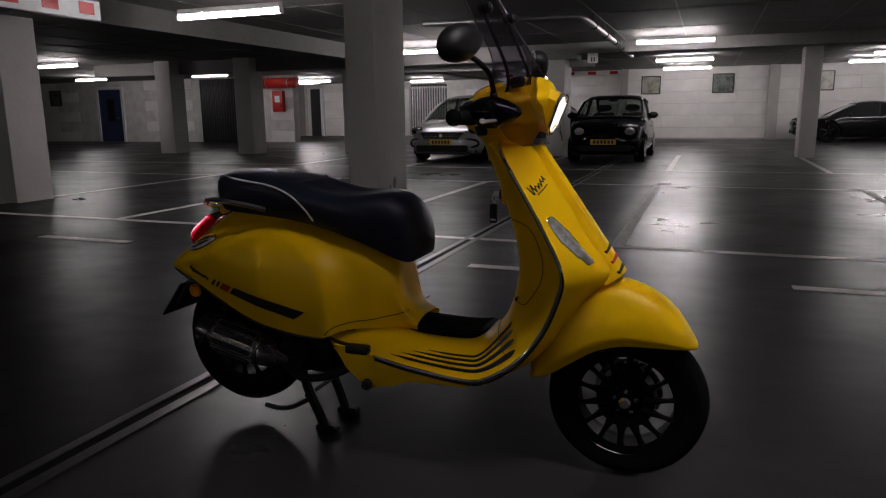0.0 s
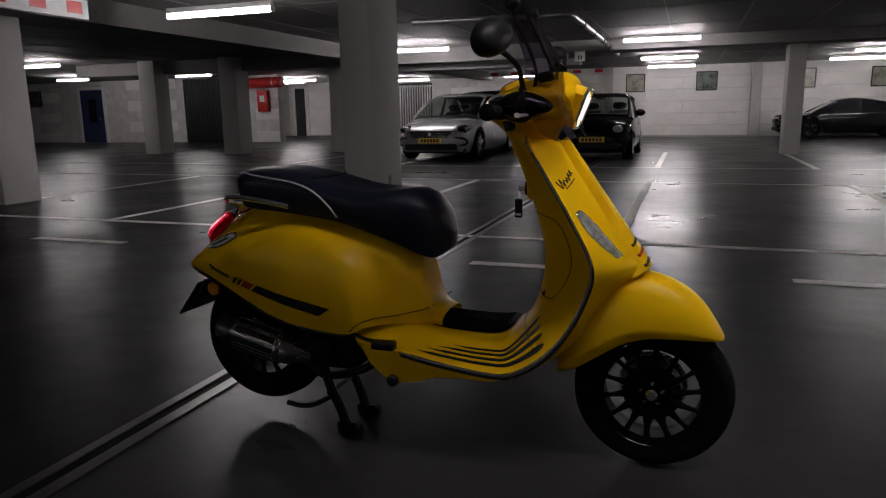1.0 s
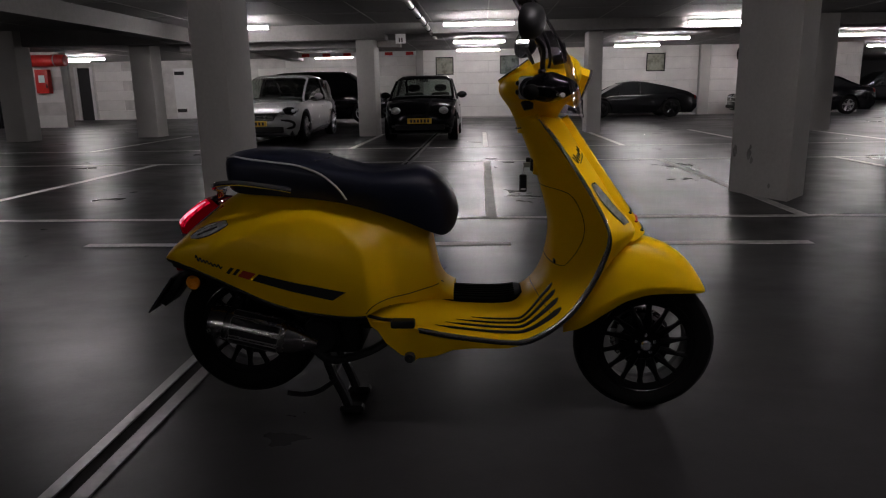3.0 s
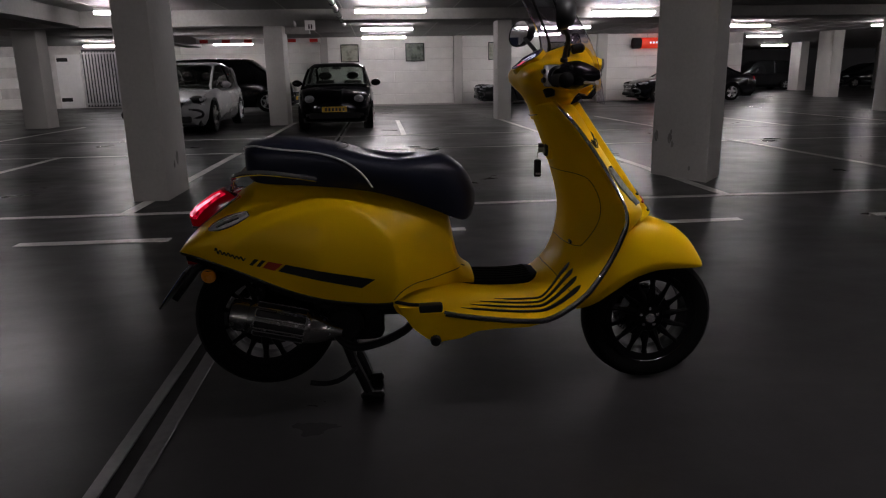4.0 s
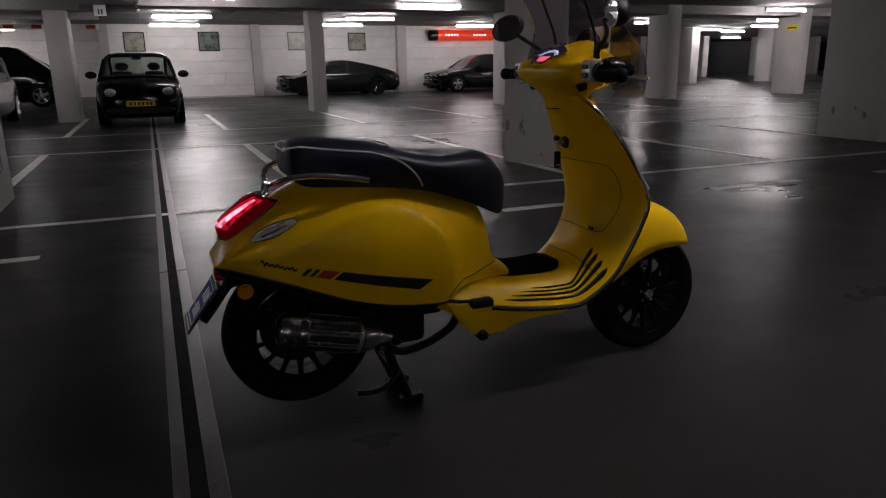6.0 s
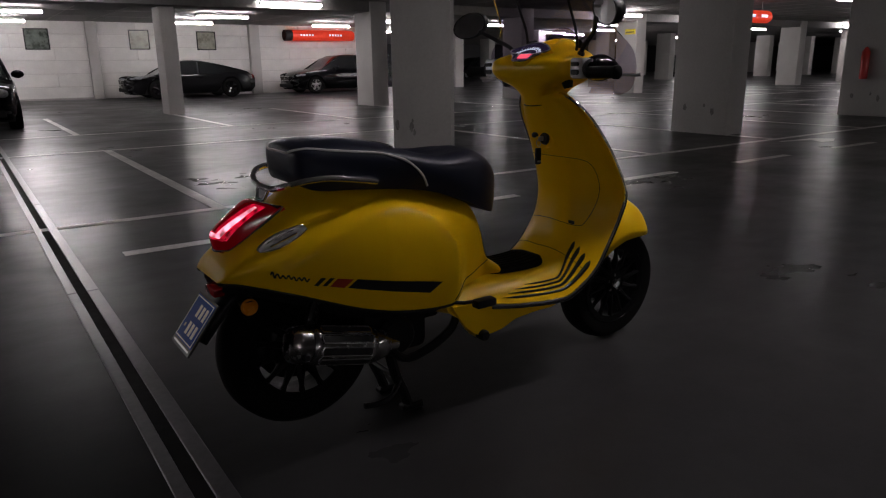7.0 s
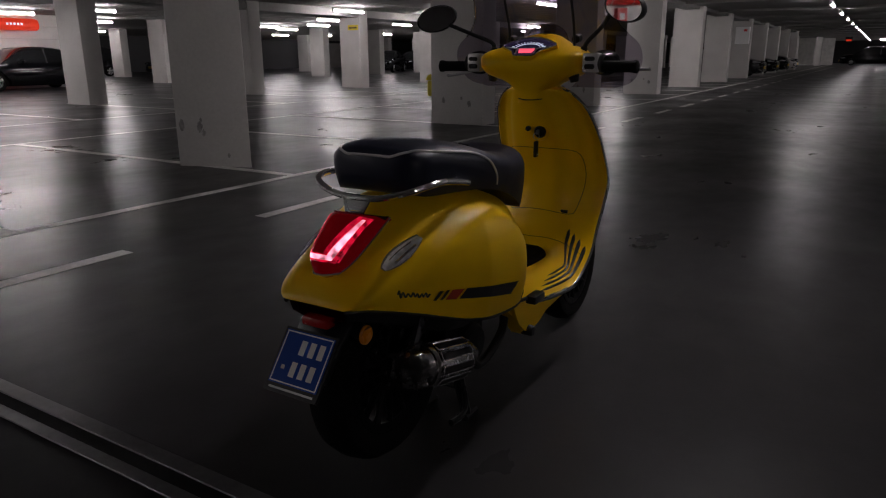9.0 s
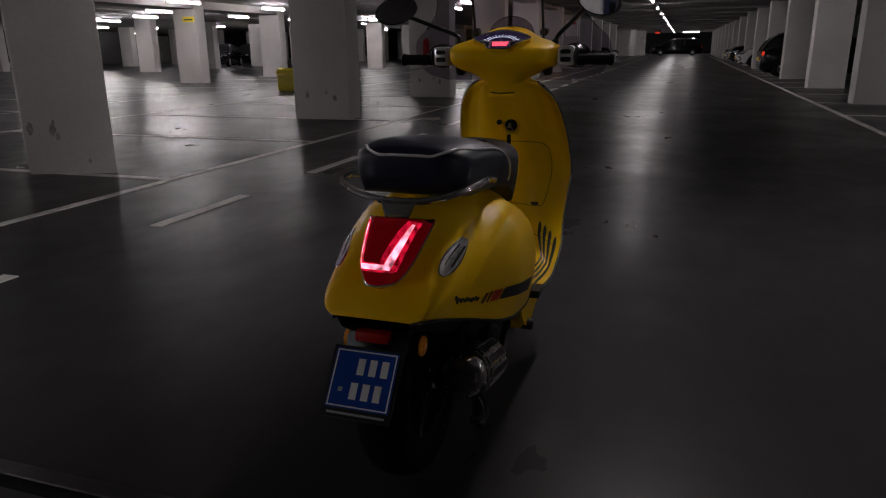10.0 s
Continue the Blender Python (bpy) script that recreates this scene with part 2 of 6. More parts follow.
def surface(rows, loop=False, caps=False, bm=None, ring=False):
    """Skins rows of points. loop: each row closes on itself. ring: the last row joins the first."""
    bm = bm or bmesh.new()
    vs = [[bm.verts.new(p) for p in r] for r in rows]
    n = len(vs)
    for i in range(n if ring else n - 1):
        a, b = vs[i], vs[(i + 1) % n]
        m = len(a)
        for j in range(m if loop else m - 1):
            q = [a[j], a[(j + 1) % m], b[(j + 1) % m], b[j]]
            bm.faces.new(q)
    if caps:
        bm.faces.new(vs[0][::-1])
        bm.faces.new(vs[-1])
    return bm


def clean(bm, d=0.0005):
    bmesh.ops.remove_doubles(bm, verts=bm.verts, dist=d)
    return bm


def spline(pts, n):
    """n points on a smooth line through pts."""
    pts = [Vector(p) for p in pts]
    out = []
    for k in range(n):
        u = k / (n - 1) * (len(pts) - 1)
        i = min(int(u), len(pts) - 2)
        f = u - i
        p0, p1, p2, p3 = pts[max(i - 1, 0)], pts[i], pts[i + 1], pts[min(i + 2, len(pts) - 1)]
        out.append(0.5 * ((2 * p1) + (p2 - p0) * f + (2 * p0 - 5 * p1 + 4 * p2 - p3) * f * f + (3 * p1 - p0 - 3 * p2 + p3) * f ** 3))
    return out


def curve(table, x):
    """Smooth look-up in a table of (x, value)."""
    if x <= table[0][0]:
        return table[0][1]
    for i in range(len(table) - 1):
        (xa, va), (xb, vb) = table[i], table[i + 1]
        if x <= xb:
            f = (x - xa) / (xb - xa)
            ma = (vb - table[i - 1][1]) / (xb - table[i - 1][0]) if i else (vb - va) / (xb - xa)
            mb = (table[i + 2][1] - va) / (table[i + 2][0] - xa) if i + 2 < len(table) else (vb - va) / (xb - xa)
            h = xb - xa
            return (2 * f ** 3 - 3 * f * f + 1) * va + (f ** 3 - 2 * f * f + f) * h * ma + (3 * f * f - 2 * f ** 3) * vb + (f ** 3 - f * f) * h * mb
    return table[-1][1]


def tube(pts, r, seg=10, bm=None, caps=True, flat=1.0):
    """A round bar along pts. r: one radius or one for each point."""
    pts = [Vector(p) for p in pts]
    rs = r if isinstance(r, (list, tuple)) else [r] * len(pts)
    rows = []
    up = Vector((0, 0, 1))
    t0 = (pts[1] - pts[0]).normalized()
    if abs(t0.dot(up)) > 0.9:
        up = Vector((0, 1, 0))
    n = t0.cross(up).normalized()
    for i, p in enumerate(pts):
        t = (pts[min(i + 1, len(pts) - 1)] - pts[max(i - 1, 0)]).normalized()
        n = (n - t * n.dot(t)).normalized()
        b = t.cross(n)
        rows.append([p + rs[i] * (n * math.cos(a) + b * math.sin(a) * flat) for a in [2 * math.pi * k / seg for k in range(seg)]])
    return surface(rows, loop=True, caps=caps, bm=bm)


def lathe(profile, axis="y", seg=32, centre=(0, 0, 0), bm=None, ring=False):
    """Turns a profile of (radius, along) about an axis."""
    rows = []
    c = Vector(centre)
    for r, h in profile:
        row = []
        for k in range(seg):
            a = 2 * math.pi * k / seg
            u, v = r * math.cos(a), r * math.sin(a)
            row.append(c + Vector({"x": (h, u, v), "y": (u, h, v), "z": (u, v, h)}[axis]))
        rows.append(row)
    return surface(rows, loop=True, bm=bm, ring=ring)


def disc(r, h0, h1, axis="y", seg=24, centre=(0, 0, 0), bm=None):
    return lathe([(0.0005, h0), (r, h0), (r, h1), (0.0005, h1)], axis, seg, centre, bm)


def plate_poly(pts, thick, normal, bm=None):
    """A flat plate from an outline, thick along normal."""
    bm = bm or bmesh.new()
    nrm = Vector(normal).normalized() * thick
    a = [bm.verts.new(Vector(p)) for p in pts]
    b = [bm.verts.new(Vector(p) + nrm) for p in pts]
    bm.faces.new(a[::-1])
    bm.faces.new(b)
    for i in range(len(pts)):
        j = (i + 1) % len(pts)
        bm.faces.new([a[i], a[j], b[j], b[i]])
    return bm


def structure(name, bm, material, label="", category="", smooth=False):
    ob = part(name, bm, material, smooth=smooth)
    return tagged(ob, label, category, kind="structure")


# ---- the garage ----
CEIL = 2.66
X0, X1, Y0, Y1 = -36.0, 96.0, -24.0, 62.0
structure("floor", box(-1.84, X1, Y0, Y1, -0.3, 0), FLOOR, "grey sealed concrete garage floor with patchy sheen", "floor")
structure("floor_west", box(X0, -1.84, Y0, Y1, -0.3, 0), FLOOR2, "darker concrete garage floor beyond the joint", "floor")

# ceiling: slab, seams and beams in one mesh
bm = box(X0, X1, Y0, Y1, CEIL, CEIL + 0.3)
for y, z, x0, x1, w in ((17.45, 2.41, -3.0, 60, 1.0), (6.75, 2.56, -3.0, 60, 0.5)):
    box(x0, x1, y - w / 2, y + w / 2, z, CEIL + 0.002, bm=bm)
box(-8.3, -7.8, 6.3, 28.2, 2.33, CEIL + 0.002, bm=bm)
box(-18, -3.0, 17.0, 17.6, 2.30, CEIL + 0.002, bm=bm)
box(-8.3, -2.7, 17.6, 17.9, 2.15, 2.31, bm=bm)
for k in range(18):
    box(4.6 + 5.2 * k, 4.9 + 5.2 * k, -2, 6.4, 2.58, CEIL + 0.001, bm=bm)
box(58.0, 58.3, 4.6, 8.4, 2.38, CEIL + 0.001, bm=bm)
structure("ceiling", bm, CEILING, "bare grey concrete ceiling with beams", "ceiling")
bm = bmesh.new()
for k in range(40):
    x = -20.05 + 1.3 * k
    for ya, yb in ((7.3, 16.9), (18.0, 28.1)):
        box(x - 0.012, x + 0.012, ya, yb, CEIL - 0.008, CEIL - 0.001, bm=bm)
for y in (9.4, 12.1, 14.6, 20.2, 22.8, 25.4):
    box(-20, 60, y - 0.012, y + 0.012, CEIL - 0.007, CEIL - 0.001, bm=bm)
structure("ceiling_trim", bm, CONCRETE, "pale filler seams between ceiling panels", "trim")


def wall(name, x0, x1, y0, y1, z1=CEIL, material=CONCRETE, label="painted concrete garage wall"):
    return structure(name, box(x0, x1, y0, y1, 0, z1), material, label, "wall")


# BLACKWALL walls carry the darkness of the far garage in their colour.
wall("wall_north", -3.0, 14.0, 28.32, 28.7, material=MORTAR, label="white painted block wall with framed prints")
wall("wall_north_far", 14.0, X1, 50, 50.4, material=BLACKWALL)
wall("wall_recess_side", -3.3, -3.0, 28.3, 32.6)
wall("wall_recess", -20.4, -3.3, 32.4, 32.8, material=MORTAR, label="white painted block wall at the back of the garage")
wall("wall_left_step", -20.4, -20.0, 25.0, 32.4)
wall("wall_north_west", X0, -15.7, 24.6, 25.0, material=MORTAR, label="white painted block wall with a blue door")
wall("wall_west", X0 - 0.4, X0, Y0, Y1)
wall("wall_south", X0, 11.0, -24.4, -24.0)
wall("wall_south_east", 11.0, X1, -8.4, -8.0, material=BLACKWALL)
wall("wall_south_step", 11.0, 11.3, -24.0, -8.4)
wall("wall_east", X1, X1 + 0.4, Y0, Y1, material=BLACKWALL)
wall("wall_far_bay", 53.6, 56.4, 49.8, 49.99, 2.4, label="pale painted wall of a far bay")
wall("wall_lane_end", 80.0, 80.3, 5.4, 16.0, material=MORTAR, label="pale painted wall beyond the end of the lane")
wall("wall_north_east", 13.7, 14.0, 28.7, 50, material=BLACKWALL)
structure("wall_pilaster", box(1.95, 2.3, 28.1, 28.33, 0, CEIL, 0.01), COLUMN, "white painted pilaster on the block wall", "wall")
structure("wall_pilaster", box(7.8, 8.2, 28.1, 28.33, 0, CEIL, 0.01), COLUMN, "white painted pilaster on the block wall", "wall")
structure("baseboard", box(-3.0, 1.95, 28.27, 28.318, 0, 0.06), CONCRETE, "pale skirting along the block wall", "baseboard")


# columns
def column(x0, x1, y0, y1, zt=CEIL, ring=None):
    ring = ring or [(x0, y0), (x1, y0), (x1, y1), (x0, y1)]
    bm = bmesh.new()
    a = [bm.verts.new((x, y, 0)) for x, y in ring]
    b = [bm.verts.new((x, y, zt)) for x, y in ring]
    n = len(ring)
    for i in range(n):
        j = (i + 1) % n
        bm.faces.new([a[i], a[j], b[j], b[i]])
    bm.faces.new(b)
    bm.faces.new(a[::-1])
    up = [e for e in bm.edges if abs(e.verts[0].co.z - e.verts[1].co.z) > 1]
    bmesh.ops.bevel(bm, geom=up, offset=0.018, segments=2, profile=0.5, affect="EDGES")
    ob = part("column", bm, COLUMN, smooth=True, angle=30)
    return tagged(ob, "white painted concrete garage column with scuffed base", "column", "garage columns", "structure")


column(0, 0, 0, 0, ring=[(2.13, 6.33), (2.47, 6.75), (2.2, 7.5), (1.85, 7.08)])
column(-3.37, -3.05, 6.27, 7.0)
column(-8.75, -8.22, 6.35, 6.9)
for k in range(1, 11):
    x = 2.15 + 5.2 * k
    column(x - 0.22, x + 0.22, 6.37, 7.34)
column(-3.72, -3.28, 17.05, 17.9)
column(1.90, 2.25, 17.4, 18.05)
for k in range(1, 13):
    x = 2.1 + 5.2 * k
    column(x - 0.24, x + 0.24, 16.9, 17.8)
for k in range(3, 13):
    x = 2.1 + 5.2 * k
    column(x - 0.24, x + 0.24, 27.6, 28.6)
    column(x - 0.24, x + 0.24, 38.2, 39.2)
for x, y in ((-15.0, 16.9), (-12.3, 17.0), (-9.5, 18.2)):
    column(x - 0.28, x + 0.28, y - 0.3, y + 0.3)
for k in range(1, 16):
    x = 6.9 + 5.2 * k
    column(x - 0.24, x + 0.24, -2.48, -1.64)

# floor lines
def stripe(x0, x1, y0, y1, name="floor_marking", material=LINE, label="worn pale grey painted bay line"):
    ob = part(name, box(x0, x1, y0, y1, 0.0005, 0.004), material, smooth=False)
    return tagged(ob, label, "floor marking", "floor lines", "structure")


stripe(-30, 90, 5.56, 5.65)
stripe(-30, 90, -1.07, -0.98)
for k in range(-6, 34):
    stripe(-0.5 - 1.02 + 2.065 * k, -0.5 + 2.065 * k, 4.53, 4.63)
for y in (10.5, 13.2):
    stripe(-18, 60, y - 0.03, y + 0.03)
for k in range(-3, 16):
    x = -0.62 + 2.6 * k
    stripe(x - 0.05, x + 0.05, 5.65, 10.47)
    stripe(x - 0.05, x + 0.05, 13.23, 18)
for k in range(0, 26):
    x = 6.9 + 2.6 * k
    stripe(x - 0.05, x + 0.05, -6.5, -1.07)
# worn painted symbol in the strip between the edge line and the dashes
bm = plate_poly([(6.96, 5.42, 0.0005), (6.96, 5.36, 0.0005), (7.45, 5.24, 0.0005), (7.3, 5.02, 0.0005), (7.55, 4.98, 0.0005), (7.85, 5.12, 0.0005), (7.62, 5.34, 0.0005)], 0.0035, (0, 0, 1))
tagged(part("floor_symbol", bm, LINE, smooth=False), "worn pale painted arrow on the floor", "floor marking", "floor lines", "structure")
# expansion joint
for x0, x1 in ((-1.903, -1.862), (-1.815, -1.763)):
    for k in range(10):
        ya = -4.35 + 2.755 * k
        structure("joint_strip", box(x0, x1, ya, ya + 2.745, 0.0005, 0.007, 0.0015), JOINT, "worn metal edge strip of the floor joint", "floor joint")
structure("joint_groove", box(-1.862, -1.815, -4, 23, 0.0005, 0.002), RUBBER, "dark rubber groove of the floor joint", "floor joint")


# ceiling lamps, the visible ones and added unseen fill lamps
def lamp_model(glow=TUBEGLOW):
    t = thing("ceiling_light", "white fluorescent batten light on the ceiling, lit", "ceiling light", "ceiling lights")
    part("housing", box(-0.79, 0.79, -0.026, 0.026, 0.06, 0.13, 0.008), WHITE, t)
    part("diffuser", tube([(-0.77, 0, 0.03), (0.77, 0, 0.03)], 0.034, 10), glow, t, "glowing tube")
    for x in (-0.79, 0.77):
        part("end_cap", box(x, x + 0.02, -0.045, 0.045, -0.005, 0.065, 0.006), WHITE, t)
    return t


# Entries with y below 2 are unseen fill, added to light scooter and floor.
LAMPS_AND_FILL = [(-0.75, 15.9), (-0.75, 21.7), (-0.8, 26.1), (4.85, 16.8), (4.8, 21.9), (4.75, 25.3), (11.0, 17.0), (10.8, 22.1), (10.05, 25.4),
         (-4.4, -7.5), (8.5, -5.0), (13.7, -5.0), (0.6, 1.5), (16.4, 2.5), (-9.6, -6.0), (-6.2, 15.7), (-16.1, 27.0), (-6.8, 29.4), (-11.9, 29.6), (-17.3, 28.1), (-17.2, 15.0), (-22.3, 20.9), (-16.9, 21.1),
         (15.9, 16.1), (16.1, 22.5), (15.1, 28.7), (20.5, 15.8), (20.0, 20.4), (25.4, 20.6), (23.4, 24.0), (23.2, 27.1), (30.0, 20.3), (31.5, 16.6),
         (16.8, 9.5), (23.4, 9.7), (20.2, 8.3), (36.5, 29.7), (42.2, 30.2), (36.5, 35), (33.6, 36.4), (21.4, 38.8), (34, 43.5), (33.8, 18),
         (48.5, 47), (59.5, 7.4), (73, 8.6), (26, 28.5), (38, 20), (44, 17), (50, 24)]
lamp0 = lamp_model()
lamp0.matrix_basis = pose(*LAMPS_AND_FILL[0], 2.47)
copy_thing(lamp0, pose(-5.75, 7.65, 2.30))
for x, y in LAMPS_AND_FILL[1:]:
    copy_thing(lamp0, pose(x, y, 2.47))
lane_lamp = lamp_model(DIMTUBE)
lane_lamp.matrix_basis = pose(21.6, 2.5, 2.45)
for k in range(1, 14):
    copy_thing(lane_lamp, pose(21.6 + 5.2 * k, 2.5, 2.45))

copy_thing(lamp0, pose(79.0, 0.7, 2.36, 0, 0, 90))
column(61.5, 61.9, 7.0, 7.7)
column(70.0, 70.4, 8.3, 9.0)
column(75.5, 75.9, 6.2, 6.8)
warning = thing("warning_light", "small red lit lamp over the end of the lane", "warning light", m=pose(77.0, 4.1, 2.34))
part("housing", box(-0.02, 0.06, -0.3, 0.3, -0.11, 0.33, 0.01), BLACKP, warning)
part("lens", box(-0.035, -0.02, -0.24, 0.24, -0.08, 0.08, 0.008), REDSIGN, warning, "glowing red lens")

# ---- the scooter ----
scooter = thing("scooter", "matt yellow scooter with black seat standing on its centre stand", "scooter", m=pose(-0.155, 2.02, 0))

TOP = [(-1.575, 0.545), (-1.55, 0.582), (-1.48, 0.645), (-1.42, 0.692), (-1.36, 0.735), (-1.3, 0.76), (-1.2, 0.765), (-1.05, 0.748), (-0.94, 0.718), (-0.83, 0.685), (-0.76, 0.66), (-0.727, 0.64), (-0.711, 0.605), (-0.702, 0.555), (-0.69, 0.50), (-0.672, 0.462), (-0.64, 0.435)]
LOW = [(-1.575, 0.542), (-1.53, 0.537), (-1.474, 0.52), (-1.378, 0.488), (-1.296, 0.457), (-1.196, 0.422), (-1.058, 0.392), (-0.916, 0.382), (-0.86, 0.40), (-0.77, 0.40), (-0.61, 0.40)]
WIDE = [(-1.575, 0.092), (-1.56, 0.113), (-1.53, 0.13), (-1.5, 0.14), (-1.45, 0.15), (-1.4, 0.158), (-1.3, 0.17), (-1.2, 0.177), (-1.0, 0.178), (-0.92, 0.176), (-0.85, 0.163), (-0.79, 0.137), (-0.75, 0.114), (-0.72, 0.098), (-0.70, 0.09), (-0.67, 0.092), (-0.64, 0.098), (-0.61, 0.10)]
ROUND = [(-1.575, 2.3), (-1.53, 2.2), (-1.457, 2.1), (-1.4, 2.05), (-1.344, 2.05), (-1.25, 2.1), (-1.0, 2.5), (-0.80, 2.5), (-0.72, 2.1), (-0.61, 2.0)]
COWL = [(-1.47, 0.53), (-1.40, 0.60), (-1.334, 0.648), (-1.214, 0.70), (-1.145, 0.716), (-1.065, 0.722), (-0.965, 0.704), (-0.90, 0.672), (-0.855, 0.632), (-0.825, 0.59), (-0.81, 0.5), (-0.805, 0.38)]


def cowl_inside(x, z):
    """How far a point of the side lies inside the outline of the side cowl."""
    best, hit = 9.0, False
    for i in range(len(COWL) - 1):
        a, b, p = Vector(COWL[i]), Vector(COWL[i + 1]), Vector((x, z))
        f = max(0, min(1, (p - a).dot(b - a) / (b - a).length_squared))
        best = min(best, (p - (a + (b - a) * f)).length)
    if -1.47 < x < -0.81:
        hit = z < curve(COWL[:-1], x)
    return best if hit else 0.0


def body_section(x, n=26):
    """Half section of the rear body: (y, z) from the ridge down to the lower edge."""
    zt, zb, w = curve(TOP, x), curve(LOW, x), curve(WIDE, x)
    zm = zb + 0.36 * (zt - zb)
    out = []
    for k in range(n):
        f = k / (n - 1)
        if f < 0.68:
            a = f / 0.68 * math.pi / 2
            e = 2 / curve(ROUND, x)
            y, z = w * abs(math.sin(a)) ** e, zm + (zt - zm) * abs(math.cos(a)) ** e
        else:
            g = (f - 0.68) / 0.32
            y, z = w * (1 - 0.09 * g ** 2), zm + (zb - zm) * g
        d = cowl_inside(x, z)
        ahead = max(0, min(1, (x + 1.04) / 0.16))
        s = min(1, d / (0.032 + 0.065 * ahead))
        fade = max(0, min(1, (x + 1.47) / 0.34))
        out.append((y + 0.047 * s * s * (3 - 2 * s) * fade, z))
    return out


def body_y(x, z):
    """Half width of the rear body at a place of its side."""
    sec = body_section(x, 60)
    best = None
    for (ya, za), (yb, zb) in zip(sec, sec[1:]):
        if (za - z) * (zb - z) <= 0 and za != zb:
            best = ya + (yb - ya) * (z - za) / (zb - za)
    return best if best else max(s[0] for s in sec)


rows = []
for k in range(130):
    f = k / 129
    x = -1.575 + 0.855 * (f / 0.76) if f < 0.76 else -0.72 + 0.08 * ((f - 0.76) / 0.24)
    half = body_section(x, 34)
    rows.append([(x, -y, z) for y, z in half[::-1]] + [(x, y, z) for y, z in half[1:]])
bm = surface(rows)
end = [bm.verts.new(p) for p in rows[0]]
bm.faces.new(end)
rear_body = part("rear_body", clean(bm), YELLOW, scooter, "matt yellow rear body with bulged side cowls", angle=50)

# dark lower lip and underside of the tail
lip = []
for k in range(40):
    x = -1.57 + 0.66 * k / 39
    y = body_section(x)[-1][0]
    z = curve(LOW, x)
    lip.append((x, y, z))
for s in (-1, 1):
    part("lower_lip", tube([(x, s * (y - 0.004), z - 0.004) for x, y, z in lip], 0.006, 8), BLACKP, scooter)
rows = []
for k in range(20):
    x = -1.56 + 0.72 * k / 19
    w = curve(WIDE, x) * 0.86
    z = curve(LOW, x)
    rows.append([(x, -w, z + 0.02), (x, -w * 0.8, z - 0.03 - 0.02 * min(1, (x + 1.56) * 3)), (x, 0, z - 0.05 - 0.02 * min(1, (x + 1.56) * 3)), (x, w * 0.8, z - 0.03 - 0.02 * min(1, (x + 1.56) * 3)), (x, w, z + 0.02)])
part("undertray", surface(rows), BLACKP, scooter, "black plastic undertray")


def side_patch(name, poly, material, label="", s=-1, lift=0.0025, parent=None, n=14, m=4):
    """A thin graphic on the side: poly is its four corners (x, z), upper rear, upper front, lower front, lower rear."""
    a, b, c, d = [Vector(p) for p in poly]
    rows = []
    for j in range(m + 1):
        g = j / m
        row = []
        for i in range(n + 1):
            f = i / n
            p = (a + (b - a) * f) * (1 - g) + (d + (c - d) * f) * g
            row.append((p.x, s * (body_y(p.x, p.y) + lift), p.y))
        rows.append(row)
    return part(name, surface(rows), material, parent or rear_body, label)


for s in (-1, 1):
    side_patch("side_stripe", [(-1.232, 0.518), (-0.962, 0.464), (-1.005, 0.437), (-1.258, 0.496)], BLACKTAPE, "black wedge stripe", s)
    side_patch("red_stripe", [(-1.285, 0.527), (-1.242, 0.519), (-1.268, 0.497), (-1.306, 0.506)], REDTAPE, "red slanted stripe", s, n=4)
    side_patch("thin_stripe", [(-1.305, 0.531), (-1.293, 0.529), (-1.314, 0.508), (-1.325, 0.510)], BLACKTAPE, "black slanted bar", s, n=2)
    side_patch("thin_stripe", [(-1.328, 0.534), (-1.315, 0.532), (-1.336, 0.511), (-1.347, 0.514)], BLACKTAPE, "black slanted bar", s, n=2)
    pts = []
    for i in range(70):
        f = i / 69
        x, z = -1.452 + 0.095 * f, 0.556 - 0.026 * f + (0.009 if f < 0.13 else 0.0042) * math.sin(f * 46) + 0.0015 * math.sin(f * 17)
        pts.append((x, s * (body_y(x, z) + 0.001), z))
    part("badge_script", tube(pts, 0.0024, 6), BLACKTAPE, rear_body, "dark wavy badge script")
# seam between body and floor
for s in (-1, 1):
    pts = spline([(-0.906, 0.39), (-0.885, 0.412), (-0.85, 0.425), (-0.79, 0.43), (-0.745, 0.438), (-0.70, 0.448), (-0.672, 0.462)], 18)
    part("seam", tube([(p.x, s * (body_y(p.x, p.y) + 0.0005), p.y) for p in pts], 0.0016, 6), BLACKP, rear_body)

# seat
STOP = [(-1.352, 0.862), (-1.346, 0.871), (-1.335, 0.877), (-1.294, 0.884), (-1.224, 0.886), (-1.154, 0.879), (-1.065, 0.862), (-0.957, 0.834), (-0.884, 0.824), (-0.82, 0.826), (-0.771, 0.827), (-0.73, 0.82), (-0.69, 0.80), (-0.655, 0.765), (-0.632, 0.72), (-0.624, 0.69)]
SLOW = [(-1.352, 0.80), (-1.335, 0.772), (-1.30, 0.757), (-1.176, 0.748), (-1.04, 0.735), (-0.938, 0.716), (-0.833, 0.682), (-0.762, 0.652), (-0.70, 0.622), (-0.665, 0.613), (-0.635, 0.635), (-0.624, 0.67)]
SWIDE = [(-1.352, 0.075), (-1.3485, 0.098), (-1.34, 0.117), (-1.325, 0.132), (-1.30, 0.143), (-1.2, 0.154), (-1.05, 0.161), (-0.95, 0.16), (-0.85, 0.152), (-0.75, 0.132), (-0.69, 0.108), (-0.65, 0.075), (-0.63, 0.04), (-0.624, 0.02)]


def dish(x):
    """How far the rider's part of the seat is hollowed."""
    return 0.014 * max(0, 1 - ((x + 0.90) / 0.15) ** 2)


